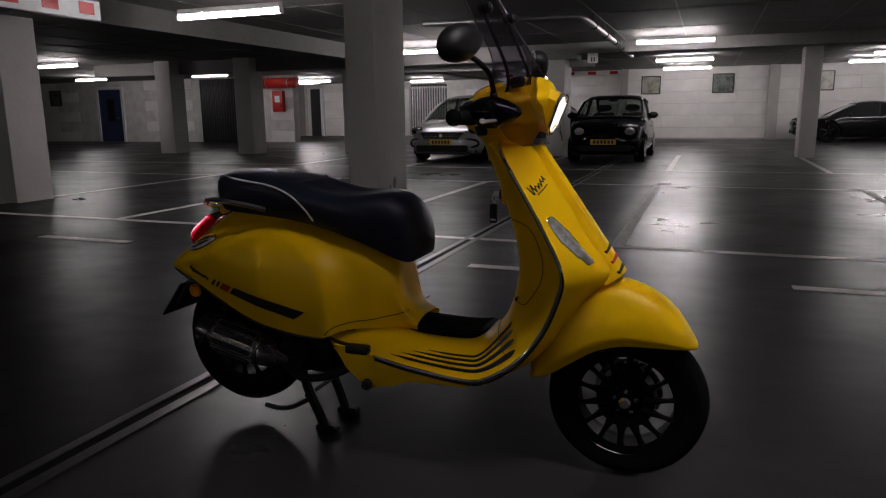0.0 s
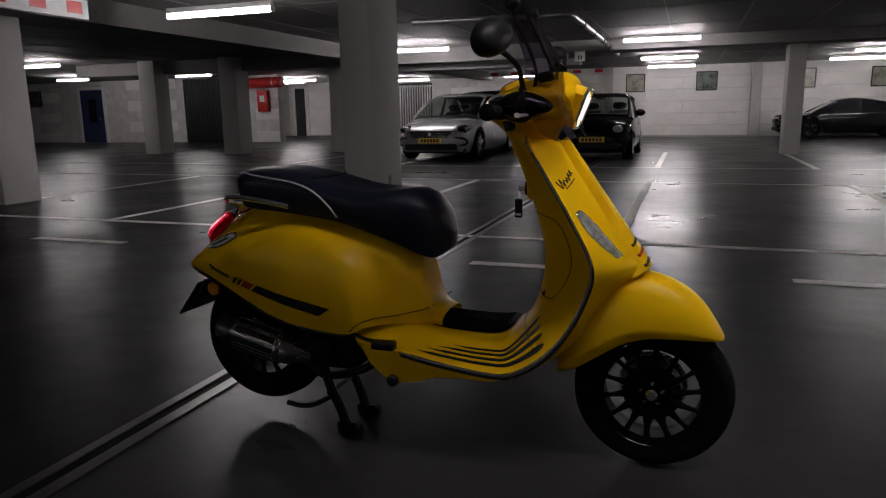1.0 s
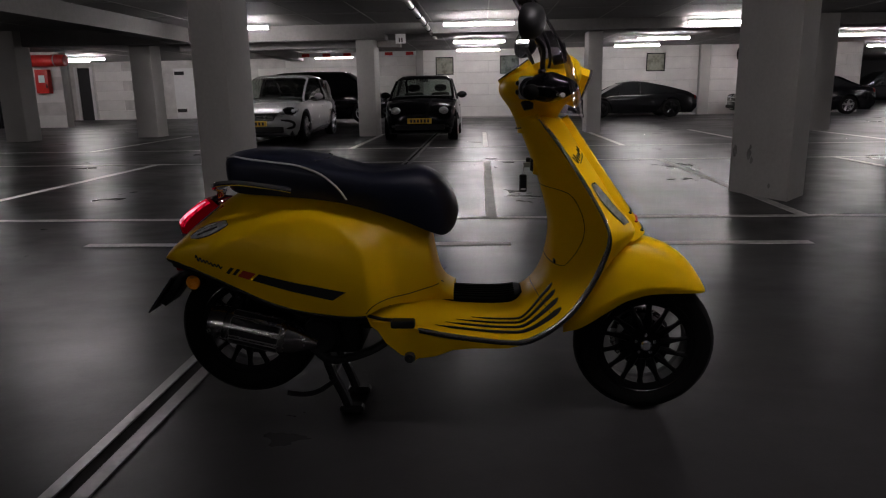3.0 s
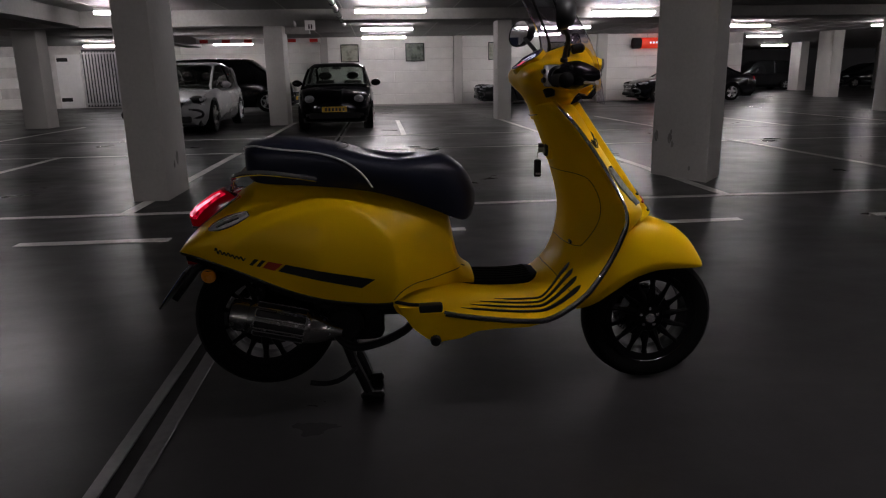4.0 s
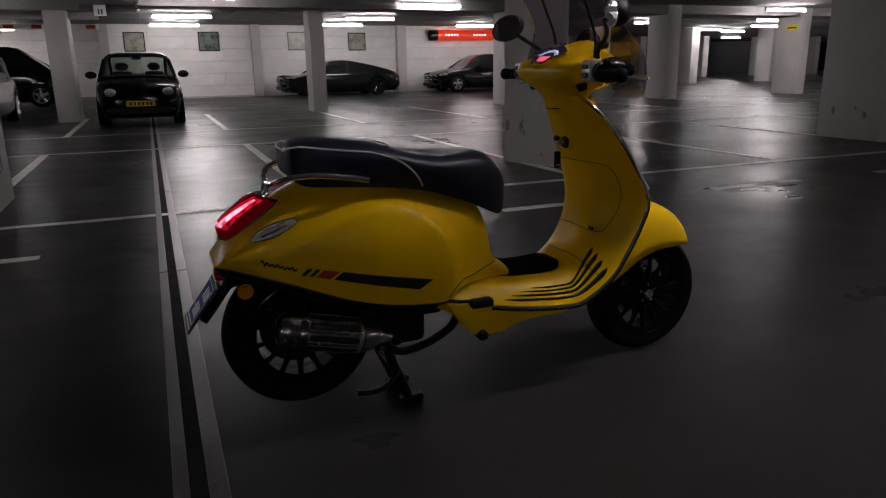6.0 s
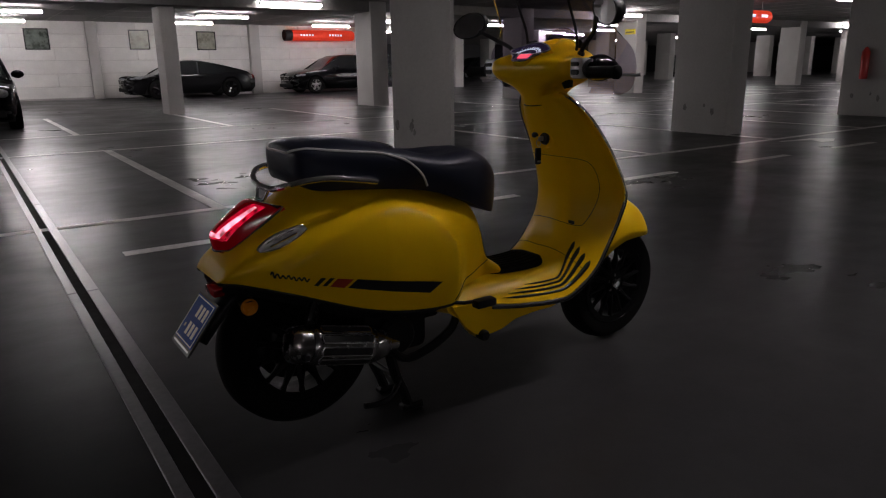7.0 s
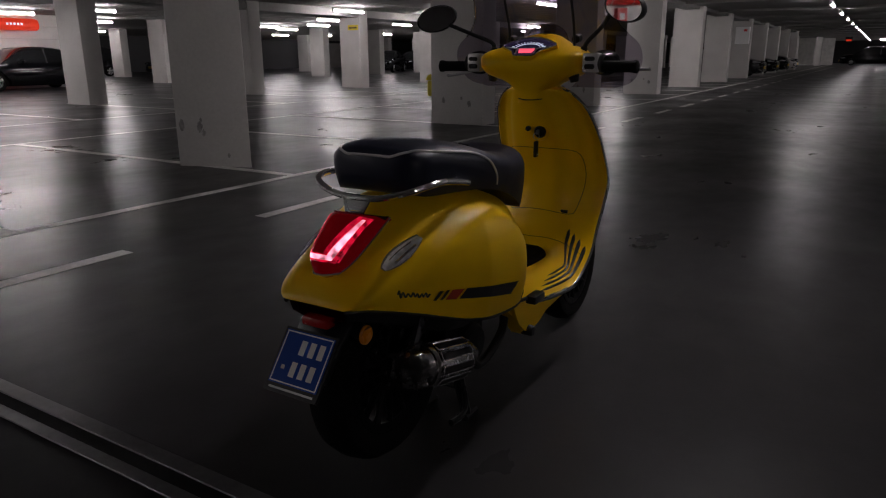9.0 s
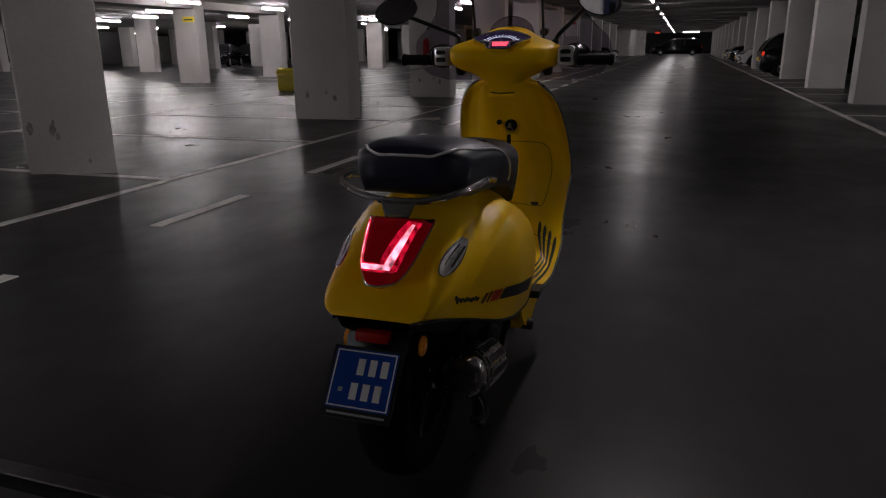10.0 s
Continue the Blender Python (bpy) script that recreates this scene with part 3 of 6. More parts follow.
def seat_y(x, z):
    zt, zb, w = curve(STOP, x), curve(SLOW, x), curve(SWIDE, x)
    zc, h = zb + (zt - zb) * 0.62, (zt - zb) * 0.38
    d = max(0, (z - zc) / h)
    low = max(0, (zc - z) / (zc - zb))
    return w * max(0, 1 - min(1, d) ** 2.6) ** (1 / 2.6) * (1 - 0.12 * low ** 2)


rows = []
for k in range(64):
    x = -1.352 + 0.728 * (1 - math.cos(math.pi * k / 63)) / 2
    zt, zb = curve(STOP, x), curve(SLOW, x)
    zs = [zb + (zt - zb) * f for f in (0, 0.15, 0.3, 0.45, 0.6, 0.7, 0.78, 0.85, 0.91, 0.955, 0.98, 0.994, 1.0)]
    half = [(seat_y(x, z), z) for z in zs]
    w = max(0.02, curve(SWIDE, x))
    half = [(y, z - dish(x) * max(0, 1 - (y / (0.62 * w)) ** 4)) if z > zb + 0.8 * (zt - zb) else (y, z) for y, z in half]
    rows.append([(x, -y, z) for y, z in half] + [(x, y, z) for y, z in half[-2::-1]])
bm = surface(rows, loop=True, caps=True)
seat = part("seat", clean(bm, 0.0003), VINYL, scooter, "black vinyl bench seat", angle=60)
PIPE = [(-1.335, 0.868), (-1.30, 0.868), (-1.268, 0.864), (-1.171, 0.853), (-1.115, 0.845), (-1.072, 0.833), (-1.035, 0.817), (-1.005, 0.795), (-0.98, 0.768), (-0.962, 0.738)]
left = [(p.x, seat_y(p.x, p.y) + 0.001, p.y) for p in spline(PIPE, 34)]
left = [p for p in left if p[0] > -1.30]
tail = []
for x in (-1.315, -1.33, -1.342, -1.349, -1.352):
    z = curve(SLOW, x) + 0.9 * (curve(STOP, x) - curve(SLOW, x))
    tail.append((x - 0.0012, seat_y(x, z) + 0.001, z))
path = spline([(x, -y, z) for x, y, z in left[::-1]] + [(x, -y, z) for x, y, z in tail] + [(-1.3535, -0.035, 0.857), (-1.354, 0, 0.857), (-1.3535, 0.035, 0.857)] + tail[::-1] + left, 150)
part("piping", tube(path, 0.0032, 8), PIPING, seat, "pale grey seat piping")
back = [(-1.065 + 0.03 * math.cos(a), 0.115 * math.sin(a), 0) for a in [math.pi * (k / 20 - 0.5) for k in range(21)]]
part("stitching", tube([(x, y, curve(STOP, x) - 0.02 * (abs(y) / 0.165) ** 3 + 0.0005) for x, y, _ in back], 0.0022, 6), BLACKP, seat, "black raised seam")

# floor and leg shield, from the tail to the steering head: inner line, edge, outer line, half width
SHELL = [(-0.95, 0.40, -0.915, 0.372, -0.90, 0.31, 0.165), (-0.84, 0.405, -0.81, 0.345, -0.80, 0.275, 0.178), (-0.75, 0.405, -0.727, 0.330, -0.72, 0.275, 0.186),
         (-0.62, 0.398, -0.624, 0.313, -0.62, 0.262, 0.19), (-0.50, 0.396, -0.472, 0.297, -0.468, 0.256, 0.192),
         (-0.425, 0.41, -0.395, 0.307, -0.385, 0.27, 0.194), (-0.372, 0.462, -0.30, 0.372, -0.285, 0.33, 0.20), (-0.343, 0.54, -0.236, 0.455, -0.20, 0.42, 0.196),
         (-0.333, 0.62, -0.192, 0.557, -0.12, 0.53, 0.204), (-0.342, 0.69, -0.178, 0.64, -0.055, 0.612, 0.211), (-0.364, 0.77, -0.225, 0.74, -0.128, 0.71, 0.205),
         (-0.392, 0.85, -0.276, 0.825, -0.19, 0.805, 0.193), (-0.42, 0.92, -0.332, 0.908, -0.248, 0.89, 0.168), (-0.44, 0.965, -0.369, 0.962, -0.287, 0.955, 0.124), (-0.446, 0.985, -0.382, 0.985, -0.31, 0.975, 0.07)]


def shell(u):
    """The row of SHELL at u, from 0 to 1."""
    return [curve([(i / (len(SHELL) - 1), r[c]) for i, r in enumerate(SHELL)], u) for c in range(7)]


def inner(u, v, lift=0.0):
    """A point of the surface that faces the rider; v from -1 to 1 across."""
    cx, cz, ex, ez, fx, fz, w = shell(u)
    g = max(0, min(1, (u - 0.28) / 0.2))
    p = 4.0 - 1.4 * g * g * (3 - 2 * g)
    f = abs(v) ** p
    q = Vector((cx + (ex - cx) * f, w * v, cz + (ez - cz) * f))
    # central tunnel stands proud above the foot boards of the shield
    back = max(0, min(1, (u - 0.45) / 0.14)) * max(0, min(1, (0.97 - u) / 0.12))
    back = back * back * (3 - 2 * back)
    hump = max(0.0, 1 - (abs(v) / 0.62) ** 4)
    q.x += 0.035 * back * (1 - hump) * min(1, (1.02 - abs(v)) * 6)
    if lift:
        d = 0.002
        a = inner(min(1, u + d), v) - inner(max(0, u - d), v)
        b = inner(u, min(1, v + d)) - inner(u, max(-1, v - d))
        n = b.cross(a).normalized() * -1
        if n.z < 0 and u < 0.4:
            n = -n
        if n.x > 0 and u >= 0.4:
            n = -n
        q += n * lift
    return q


def outer(u, v):
    cx, cz, ex, ez, fx, fz, w = shell(u)
    f = abs(v) ** (2.0 if u > 0.5 else 3.0)
    return Vector((fx + (ex - fx) * f, w * v, fz + (ez - fz) * f))


def outer_at(y, z):
    """The place of the outer shield surface at y and z."""
    best, err = None, 9
    for k in range(80):
        u = 0.5 + 0.48 * k / 79
        w = shell(u)[6]
        if abs(y) > w:
            continue
        q = outer(u, y / w)
        if abs(q.z - z) < err:
            best, err = q, abs(q.z - z)
    return best


NV = 36
rows = []
for k in range(90):
    u = k / 89
    rows.append([inner(u, -1 + 2 * j / NV) for j in range(NV + 1)] + [outer(u, 1 - 2 * j / NV) for j in range(1, NV)])
leg_shield = part("leg_shield", surface(rows, loop=True, caps=True), YELLOW, scooter, "yellow floor and leg shield", angle=40)
for s in (-1, 1):
    pts = []
    for k in range(70):
        u = 0.125 + 0.86 * k / 69
        p = inner(u, s)
        pts.append(p + Vector((0, s * 0.002, 0)))
    part("edge_trim", tube(pts, 0.0055, 8), CHROME, leg_shield, "chrome edge trim")
    part("edge_rubber", tube([p + Vector((0.004, s * 0.001, -0.009)) for p in pts[:46]], 0.0042, 6), BLACKP, leg_shield, "black trim backing")
    # raised rubber strips on the foot boards
    for v, va, ua, ub in ((0.93, 0.915, 0.17, 0.44), (0.885, 0.825, 0.19, 0.448), (0.84, 0.735, 0.21, 0.455), (0.795, 0.645, 0.235, 0.46)):
        rows = []
        for k in range(34):
            u = ua + (ub - ua) * k / 33
            g = max(0, min(1, (u - 0.33) / 0.1))
            c = v + (va - v) * g * g * (3 - 2 * g)
            wd = (0.0125 + 0.014 * g) * min(1, k / 4, (33 - k) / 2 + 0.25)
            rows.append([inner(u, s * (c - wd), 0.0012), inner(u, s * c, 0.004), inner(u, s * (c + wd), 0.0012)])
        part("foot_strip", surface(rows), BLACKTAPE, leg_shield, "black foot strip")
# tunnel mat
rows = []
for k in range(22):
    u = 0.16 + 0.205 * k / 21
    a = 0.50 * (1 - abs(2 * k / 21 - 1) ** 5 * 0.5)
    lift = 0.009 * (1 - abs(2 * k / 21 - 1) ** 8) + 0.002
    rows.append([inner(u, -a, 0.001)] + [inner(u, a * (-0.92 + 1.84 * j / 12), lift) for j in range(13)] + [inner(u, a, 0.001)])
part("floor_mat", surface(rows), RUBBER, leg_shield, "black ribbed rubber floor mat")
for j in range(7):
    v = -0.36 + 0.12 * j
    part("mat_rib", tube([inner(0.2 + 0.14 * k / 14, v, 0.0112) for k in range(15)], 0.0025, 6), RUBBER, leg_shield)


def inner_line(name, pts, r=0.0018, material=BLACKP, lift=0.0006, label=""):
    return part(name, tube([inner(u, v, lift) for u, v in pts], r, 6), material, leg_shield, label)


# glove box door, lock and key
def at_z(z):
    best = min(range(300, 1001), key=lambda k: abs(shell(k / 1000)[1] - z) if k / 1000 > 0.4 else 9)
    return best / 1000


ua, ub = at_z(0.535), at_z(0.765)
corner = [(-0.68, ub - 0.004), (-0.40, ub), (0, ub), (0.42, ub), (0.60, ub - 0.006), (0.69, ub - 0.03), (0.71, (ua + ub) / 2), (0.67, ua + 0.025), (0.6, ua + 0.006), (0.4, ua), (0, ua), (-0.4, ua), (-0.62, ua + 0.008), (-0.69, ua + 0.04), (-0.71, (ua + ub) / 2), (-0.70, ub - 0.03), (-0.68, ub - 0.004)]
line = spline([(u, -v, 0) for v, u in corner], 90)
inner_line("box_joint", [(p.x, p.y) for p in line], 0.0011)
inner_line("shield_joint", [(at_z(0.44) + 0.01 * abs(v), v * 0.9) for v in [-1 + 2 * k / 24 for k in range(25)]], 0.001)
p = inner(at_z(0.545), -0.5, 0.002)
part("box_badge", box(p.x - 0.004, p.x + 0.002, p.y - 0.017, p.y + 0.017, p.z - 0.006, p.z + 0.006, 0.002), BLACKTAPE, leg_shield, "dark box badge")
p = inner(at_z(0.825), -0.12)
part("lock", lathe([(0.0005, -0.012), (0.018, -0.012), (0.022, -0.004), (0.024, 0.01), (0.026, 0.03)], "x", 20, (p.x, p.y, p.z)), BLACKP, leg_shield, "black ignition lock")
part("lock_bezel", lathe([(0.024, -0.004), (0.03, -0.002), (0.034, 0.012), (0.036, 0.03)], "x", 24, (p.x, p.y, p.z)), YELLOW, leg_shield)
q = inner(at_z(0.835), 0.08)
part("bag_hook", lathe([(0.0005, -0.02), (0.009, -0.018), (0.01, -0.01), (0.006, 0.0), (0.008, 0.02)], "x", 14, (q.x, q.y, q.z)), BLACKP, leg_shield, "black bag hook")
key = part("ignition_key", box(p.x - 0.034, p.x - 0.008, p.y - 0.002, p.y + 0.002, p.z - 0.008, p.z + 0.008, 0.0015), STEEL, scooter, "steel ignition key")
part("key_ring", tube([(p.x - 0.033 + 0.002 * math.sin(a), p.y + 0.012 * math.sin(a), p.z - 0.014 + 0.012 * math.cos(a)) for a in [2 * math.pi * k / 16 for k in range(17)]], 0.0013, 6), STEEL, key)
part("key_fob", box(p.x - 0.046, p.x - 0.022, p.y - 0.006, p.y + 0.006, p.z - 0.088, p.z - 0.03, 0.005, seg=2), BLACKP, key, "black key fob")
part("fob_tag", box(p.x - 0.042, p.x - 0.026, p.y - 0.0078, p.y - 0.0068, p.z - 0.08, p.z - 0.074), STEEL, key)

# front of the shield: horn cover and indicators
rows = []
for k in range(30):
    f = k / 29
    x, z = -0.295 + 0.25 * f, 0.965 - 0.365 * f
    w = 0.026 + 0.032 * f ** 1.5
    n = Vector((0.365, 0, 0.25)).normalized()
    rows.append([Vector((x, y * w, z)) + n * h for y, h in ((-1.25, -0.035), (-1, 0.004), (-0.8, 0.016), (-0.35, 0.021), (0, 0.022), (0.35, 0.021), (0.8, 0.016), (1, 0.004), (1.25, -0.035))])
horn = part("horn_cover", surface(rows), YELLOW, leg_shield, "yellow centre ridge of the shield", angle=40)
for i in range(3):
    f = 0.80 + 0.075 * i
    x, z = -0.295 + 0.25 * f, 0.965 - 0.365 * f
    w = 0.026 + 0.032 * f ** 1.5
    n = Vector((0.365, 0, 0.25)).normalized()
    part("horn_slot", tube([Vector((x, y * w, z - 0.012 * abs(y))) + n * (0.0225 - 0.007 * abs(y) ** 3) for y in (-0.95, -0.75, -0.4, 0, 0.4, 0.75, 0.95)], 0.007, 8, flat=0.5), REDTAPE if i == 1 else BLACKTAPE, horn, "dark red horn slot")
part("front_badge", box(-0.288, -0.272, -0.014, 0.014, 0.925, 0.962, 0.005, seg=2), GLOSSBLACK, horn, "dark square badge")
for s in (-1, 1):
    rows = []
    o = Vector((0.8, 0.25 * s, 0.5)).normalized()
    for k in range(17):
        f = k / 16
        z, yc = 0.778 - 0.125 * f, 0.163 - 0.04 * f
        w = 0.022 * math.sin(math.pi * (0.05 + 0.9 * f ** 0.9)) ** 0.6 + 0.001
        row = []
        for j in range(7):
            v = -1 + j / 3
            q = outer_at(s * (yc + 0.95 * w * v), z + 0.4 * w * v * -1)
            row.append(q + o * (0.011 * (1 - abs(v) ** 2.5) + 0.001))
        rows.append(row)
    ind = part("front_indicator", surface(rows), LAMPGLASS, leg_shield, "clear front indicator lens")
    loop = [r[0] for r in rows] + [r[-1] for r in rows[::-1]] + [rows[0][0]]
    part("indicator_rim", tube(loop, 0.003, 6), CHROME, ind)
# script badge of the shield, as a slanted bar with strokes
pts = []
for i in range(60):
    f = i / 59
    q = outer_at(-0.165 + 0.088 * f, 0.845 + 0.034 * f + (0.011 if f < 0.2 else 0.0055) * math.sin(f * 36 + 1.2))
    pts.append(q + Vector((0.003, -0.002, 0.002)))
part("script_badge", tube(spline(pts, 120), 0.0016, 6), BLACKTAPE, leg_shield, "dark wavy badge script")
a, b = outer_at(-0.145, 0.838), outer_at(-0.085, 0.864)
part("script_underline", tube([a + Vector((0.003, -0.002, 0.002)), a.lerp(b, 0.5) + Vector((0.005, -0.003, 0.003)), b + Vector((0.003, -0.002, 0.002))], 0.0018, 6), BLACKTAPE, leg_shield)

# front mudguard
FT = [(-0.285, 0.40), (-0.27, 0.47), (-0.22, 0.535), (-0.15, 0.575), (-0.068, 0.592), (0.004, 0.58), (0.075, 0.546), (0.122, 0.503), (0.158, 0.45), (0.178, 0.415)]
FB = [(-0.285, 0.285), (-0.235, 0.302), (-0.173, 0.345), (-0.101, 0.394), (-0.05, 0.413), (-0.016, 0.42), (0.06, 0.421), (0.13, 0.415), (0.178, 0.408)]
FW = [(-0.285, 0.075), (-0.2, 0.098), (-0.1, 0.108), (0.0, 0.105), (0.09, 0.09), (0.15, 0.06), (0.172, 0.035), (0.178, 0.015)]
rows = []
for k in range(40):
    x = -0.285 + 0.463 * math.sin(math.pi / 2 * k / 39)
    zt, zb, w = curve(FT, x), curve(FB, x), curve(FW, x)
    row = []
    for j in range(25):
        a = math.pi * j / 24
        row.append((x, -w * math.copysign(abs(math.cos(a)) ** 0.75, math.cos(a)), zb + (zt - zb) * abs(math.sin(a)) ** 0.85))
    rows.append(row)
bm = surface(rows)
fender = part("front_mudguard", clean(bm), YELLOW, scooter, "yellow front mudguard", angle=50)
mod = fender.modifiers.new("thickness", "SOLIDIFY")
mod.thickness, mod.offset = 0.004, -1


# wheels
def wheel(name, x, z, r, w, label):
    e = part(name, lathe([(0.155, -w * 0.30), (0.162, -w * 0.40), (0.195, -w * 0.5), (r - 0.022, -w * 0.47), (r - 0.006, -w * 0.30), (r, 0), (r - 0.006, w * 0.30), (r - 0.022, w * 0.47), (0.195, w * 0.5), (0.162, w * 0.40), (0.155, w * 0.30)], "y", 56, ring=True), RUBBER, scooter, label)
    e.location = (x, 0, z)
    part("rim", lathe([(0.136, -0.043), (0.15, -0.047), (0.163, -0.047), (0.161, -0.040), (0.14, -0.03), (0.138, 0.03), (0.161, 0.038), (0.163, 0.045), (0.14, 0.044)], "y", 48, ring=True), WHEELBLACK, e, "satin black alloy rim")
    bm = bmesh.new()
    for k in range(14):
        a = 2 * math.pi * k / 14 + 0.11
        pts = [Vector((math.cos(a + tw) * rr, yy, math.sin(a + tw) * rr)) for rr, yy, tw in ((0.055, -0.026, 0.0), (0.08, -0.032, 0.015), (0.1, -0.036, 0.03), (0.12, -0.037, 0.04), (0.142, -0.036, 0.05))]
        tube(pts, [0.0175, 0.0155, 0.0105, 0.0085, 0.012], 8, bm=bm, flat=0.8)
    part("spokes", bm, WHEELBLACK, e, "satin black alloy spokes")
    part("hub", lathe([(0.0005, -0.052), (0.014, -0.052), (0.018, -0.046), (0.05, -0.036), (0.084, -0.03), (0.086, 0.03), (0.05, 0.045), (0.0005, 0.045)], "y", 32), WHEELBLACK, e, "black wheel hub")
    part("rim_glint", tube([(0.162 * math.cos(a), -0.0475, 0.162 * math.sin(a)) for a in [2 * math.pi * k / 48 for k in range(49)]], 0.0011, 5), GLOSSBLACK, e)
    part("axle_nut", lathe([(0.0005, -0.062), (0.013, -0.062), (0.018, -0.057), (0.019, -0.049)], "y", 14), CHROME, e, "bright axle nut")
    for k in range(5):
        a = 2 * math.pi * k / 5 + 0.3
        part("hub_bolt", disc(0.006, -0.045, -0.036, "y", 6, (0.032 * math.cos(a), 0, 0.032 * math.sin(a))), SATIN, e)
    part("brake_disc", lathe([(0.07, 0.048), (0.1, 0.048), (0.1, 0.052), (0.07, 0.052)], "y", 40, ring=True), SATIN, e, "steel brake disc")
    return e


wheel("front_wheel", -0.012, 0.231, 0.231, 0.11, "black front tyre on a gloss black alloy wheel")
wheel("rear_wheel", -1.335, 0.287, 0.236, 0.12, "black rear tyre raised just off the floor")
part("drive_cover", lathe([(0.0005, 0.052), (0.11, 0.05), (0.118, 0.04), (0.118, 0.03), (0.0005, 0.03)], "y", 32, (-1.335, 0, 0.287)), CASTING, scooter, "dark round drive cover behind the rear wheel")
part("fork_arm", tube(spline([(-0.012, 0.085, 0.231), (-0.09, 0.09, 0.30), (-0.13, 0.085, 0.42), (-0.17, 0.04, 0.56), (-0.21, 0, 0.66)], 20), 0.019, 10), BLACKP, scooter, "black front suspension arm")
part("damper", tube([(-0.06, 0.075, 0.29), (-0.12, 0.07, 0.52)], 0.022, 10), GLOSSBLACK, scooter)

# engine, exhaust, stand
rows = []
for x, z, h, w in ((-1.45, 0.30, 0.03, 0.03), (-1.38, 0.30, 0.06, 0.05), (-1.2, 0.30, 0.075, 0.07), (-1.0, 0.29, 0.07, 0.08), (-0.88, 0.31, 0.05, 0.07), (-0.84, 0.32, 0.02, 0.04)):
    rows.append([(x, 0.10 + w * math.cos(a), z + h * math.sin(a)) for a in [2 * math.pi * k / 16 for k in range(16)]])
part("transmission_case", surface(rows, loop=True, caps=True), CASTING, scooter, "dark cast transmission case")
part("engine_block", box(-1.17, -0.94, -0.11, 0.10, 0.215, 0.37, 0.03, seg=2), CASTING, scooter, "dark engine block")
part("crank_cover", lathe([(0.0005, -0.15), (0.05, -0.148), (0.062, -0.135), (0.065, -0.1)], "y", 20, (-1.07, 0, 0.29)), CASTING, scooter)
part("cylinder_head", box(-0.95, -0.87, -0.07, 0.07, 0.29, 0.37, 0.015, seg=2), CASTING, scooter, "dark finned cylinder head")
part("swing_arm", tube(spline([(-1.335, -0.075, 0.287), (-1.25, -0.10, 0.29), (-1.12, -0.10, 0.285)], 10), 0.018, 8), CASTING, scooter)
for s in (-1, 1):
    part("rear_shock", tube([(-1.37, s * 0.11, 0.30), (-1.31, s * 0.12, 0.47)], 0.018, 10), GLOSSBLACK, scooter)
    part("shock_spring", tube([(-1.37 + 0.06 * f, s * 0.11 + s * 0.01 * f + 0.024 * math.cos(40 * f), 0.30 + 0.17 * f + 0.008 * math.sin(40 * f)) for f in [k / 80 for k in range(81)]], 0.0035, 5), BLACKP, scooter, "coiled rear spring")
MA, MB = Vector((-1.39, -0.148, 0.345)), Vector((-1.15, -0.146, 0.287))
ax = (MB - MA).normalized()
MUF = [(-0.15, 0.012), (-0.145, 0.03), (-0.12, 0.044), (-0.07, 0.051), (0.0, 0.0535), (0.5, 0.0545), (0.9, 0.0535), (1.0, 0.05), (1.1, 0.038), (1.2, 0.024), (1.3, 0.016)]
muffler = part("muffler", tube([MA.lerp(MB, f) for f, _ in MUF], [r for _, r in MUF], 32), SATIN, scooter, "satin steel exhaust silencer with a slotted heat shield")


def muf(f, a, r):
    c = MA.lerp(MB, f)
    up = Vector((0, 0, 1)) - ax * ax.z
    up.normalize()
    side = Vector((0, -1, 0))
    return c + (side * math.cos(a) + up * math.sin(a)) * r


def muf_band(name, f0, f1, a0, a1, r, material, thick=0.004, n=10, m=8, label=""):
    rows = [[muf(f0 + (f1 - f0) * i / n, a0 + (a1 - a0) * j / m, r) for j in range(m + 1)] for i in range(n + 1)]
    ob = part(name, surface(rows), material, muffler, label)
    md = ob.modifiers.new("thickness", "SOLIDIFY")
    md.thickness = thick
    return ob


muf_band("heat_shield", 0.10, 0.90, -1.0, 1.35, 0.0575, SATIN, 0.003, m=16, label="satin curved heat shield")
for a in (-0.62, -0.02, 0.58, 1.1):
    muf_band("heat_shield_slot", 0.2, 0.82, a - 0.14, a + 0.14, 0.0612, DARK, 0.001, label="dark slot of the heat shield")
    rim = [muf(0.2 + 0.62 * i / 8, a + 0.2, 0.0612) for i in range(9)] + [muf(0.83, a, 0.0612)] + [muf(0.82 - 0.62 * i / 8, a - 0.2, 0.0612) for i in range(9)] + [muf(0.185, a, 0.0612), muf(0.2, a + 0.2, 0.0612)]
    part("slot_rim", tube(rim, 0.002, 6), CHROME, muffler, "bright pressed rim of a slot")
c = muf(0.02, -0.35, 0.056)
part("shield_bolt", lathe([(0.0005, -0.006), (0.008, -0.006), (0.013, 0.0), (0.014, 0.004)], "y", 14, (c.x, c.y, c.z)), BLACKP, muffler)
part("header_pipe", tube(spline([(-0.84, -0.12, 0.30), (-0.87, -0.13, 0.262), (-0.95, -0.135, 0.225), (-1.04, -0.14, 0.212), (-1.09, -0.14, 0.25), (-1.1, -0.135, 0.28)], 26), 0.014, 10), BLACKP, scooter, "dark exhaust pipe")
for s in (-1, 1):
    leg = part("stand_leg", tube(spline([(-1.07, s * 0.085, 0.21), (-1.05, s * 0.082, 0.14), (-1.02, s * 0.078, 0.07), (-1.0, s * 0.075, 0.012)], 14), 0.017, 8), BLACKP, scooter, "black centre stand leg")
    part("stand_foot", box(-1.03, -0.95, s * 0.075 - 0.02, s * 0.075 + 0.02, 0.0, 0.026, 0.007), BLACKP, leg)
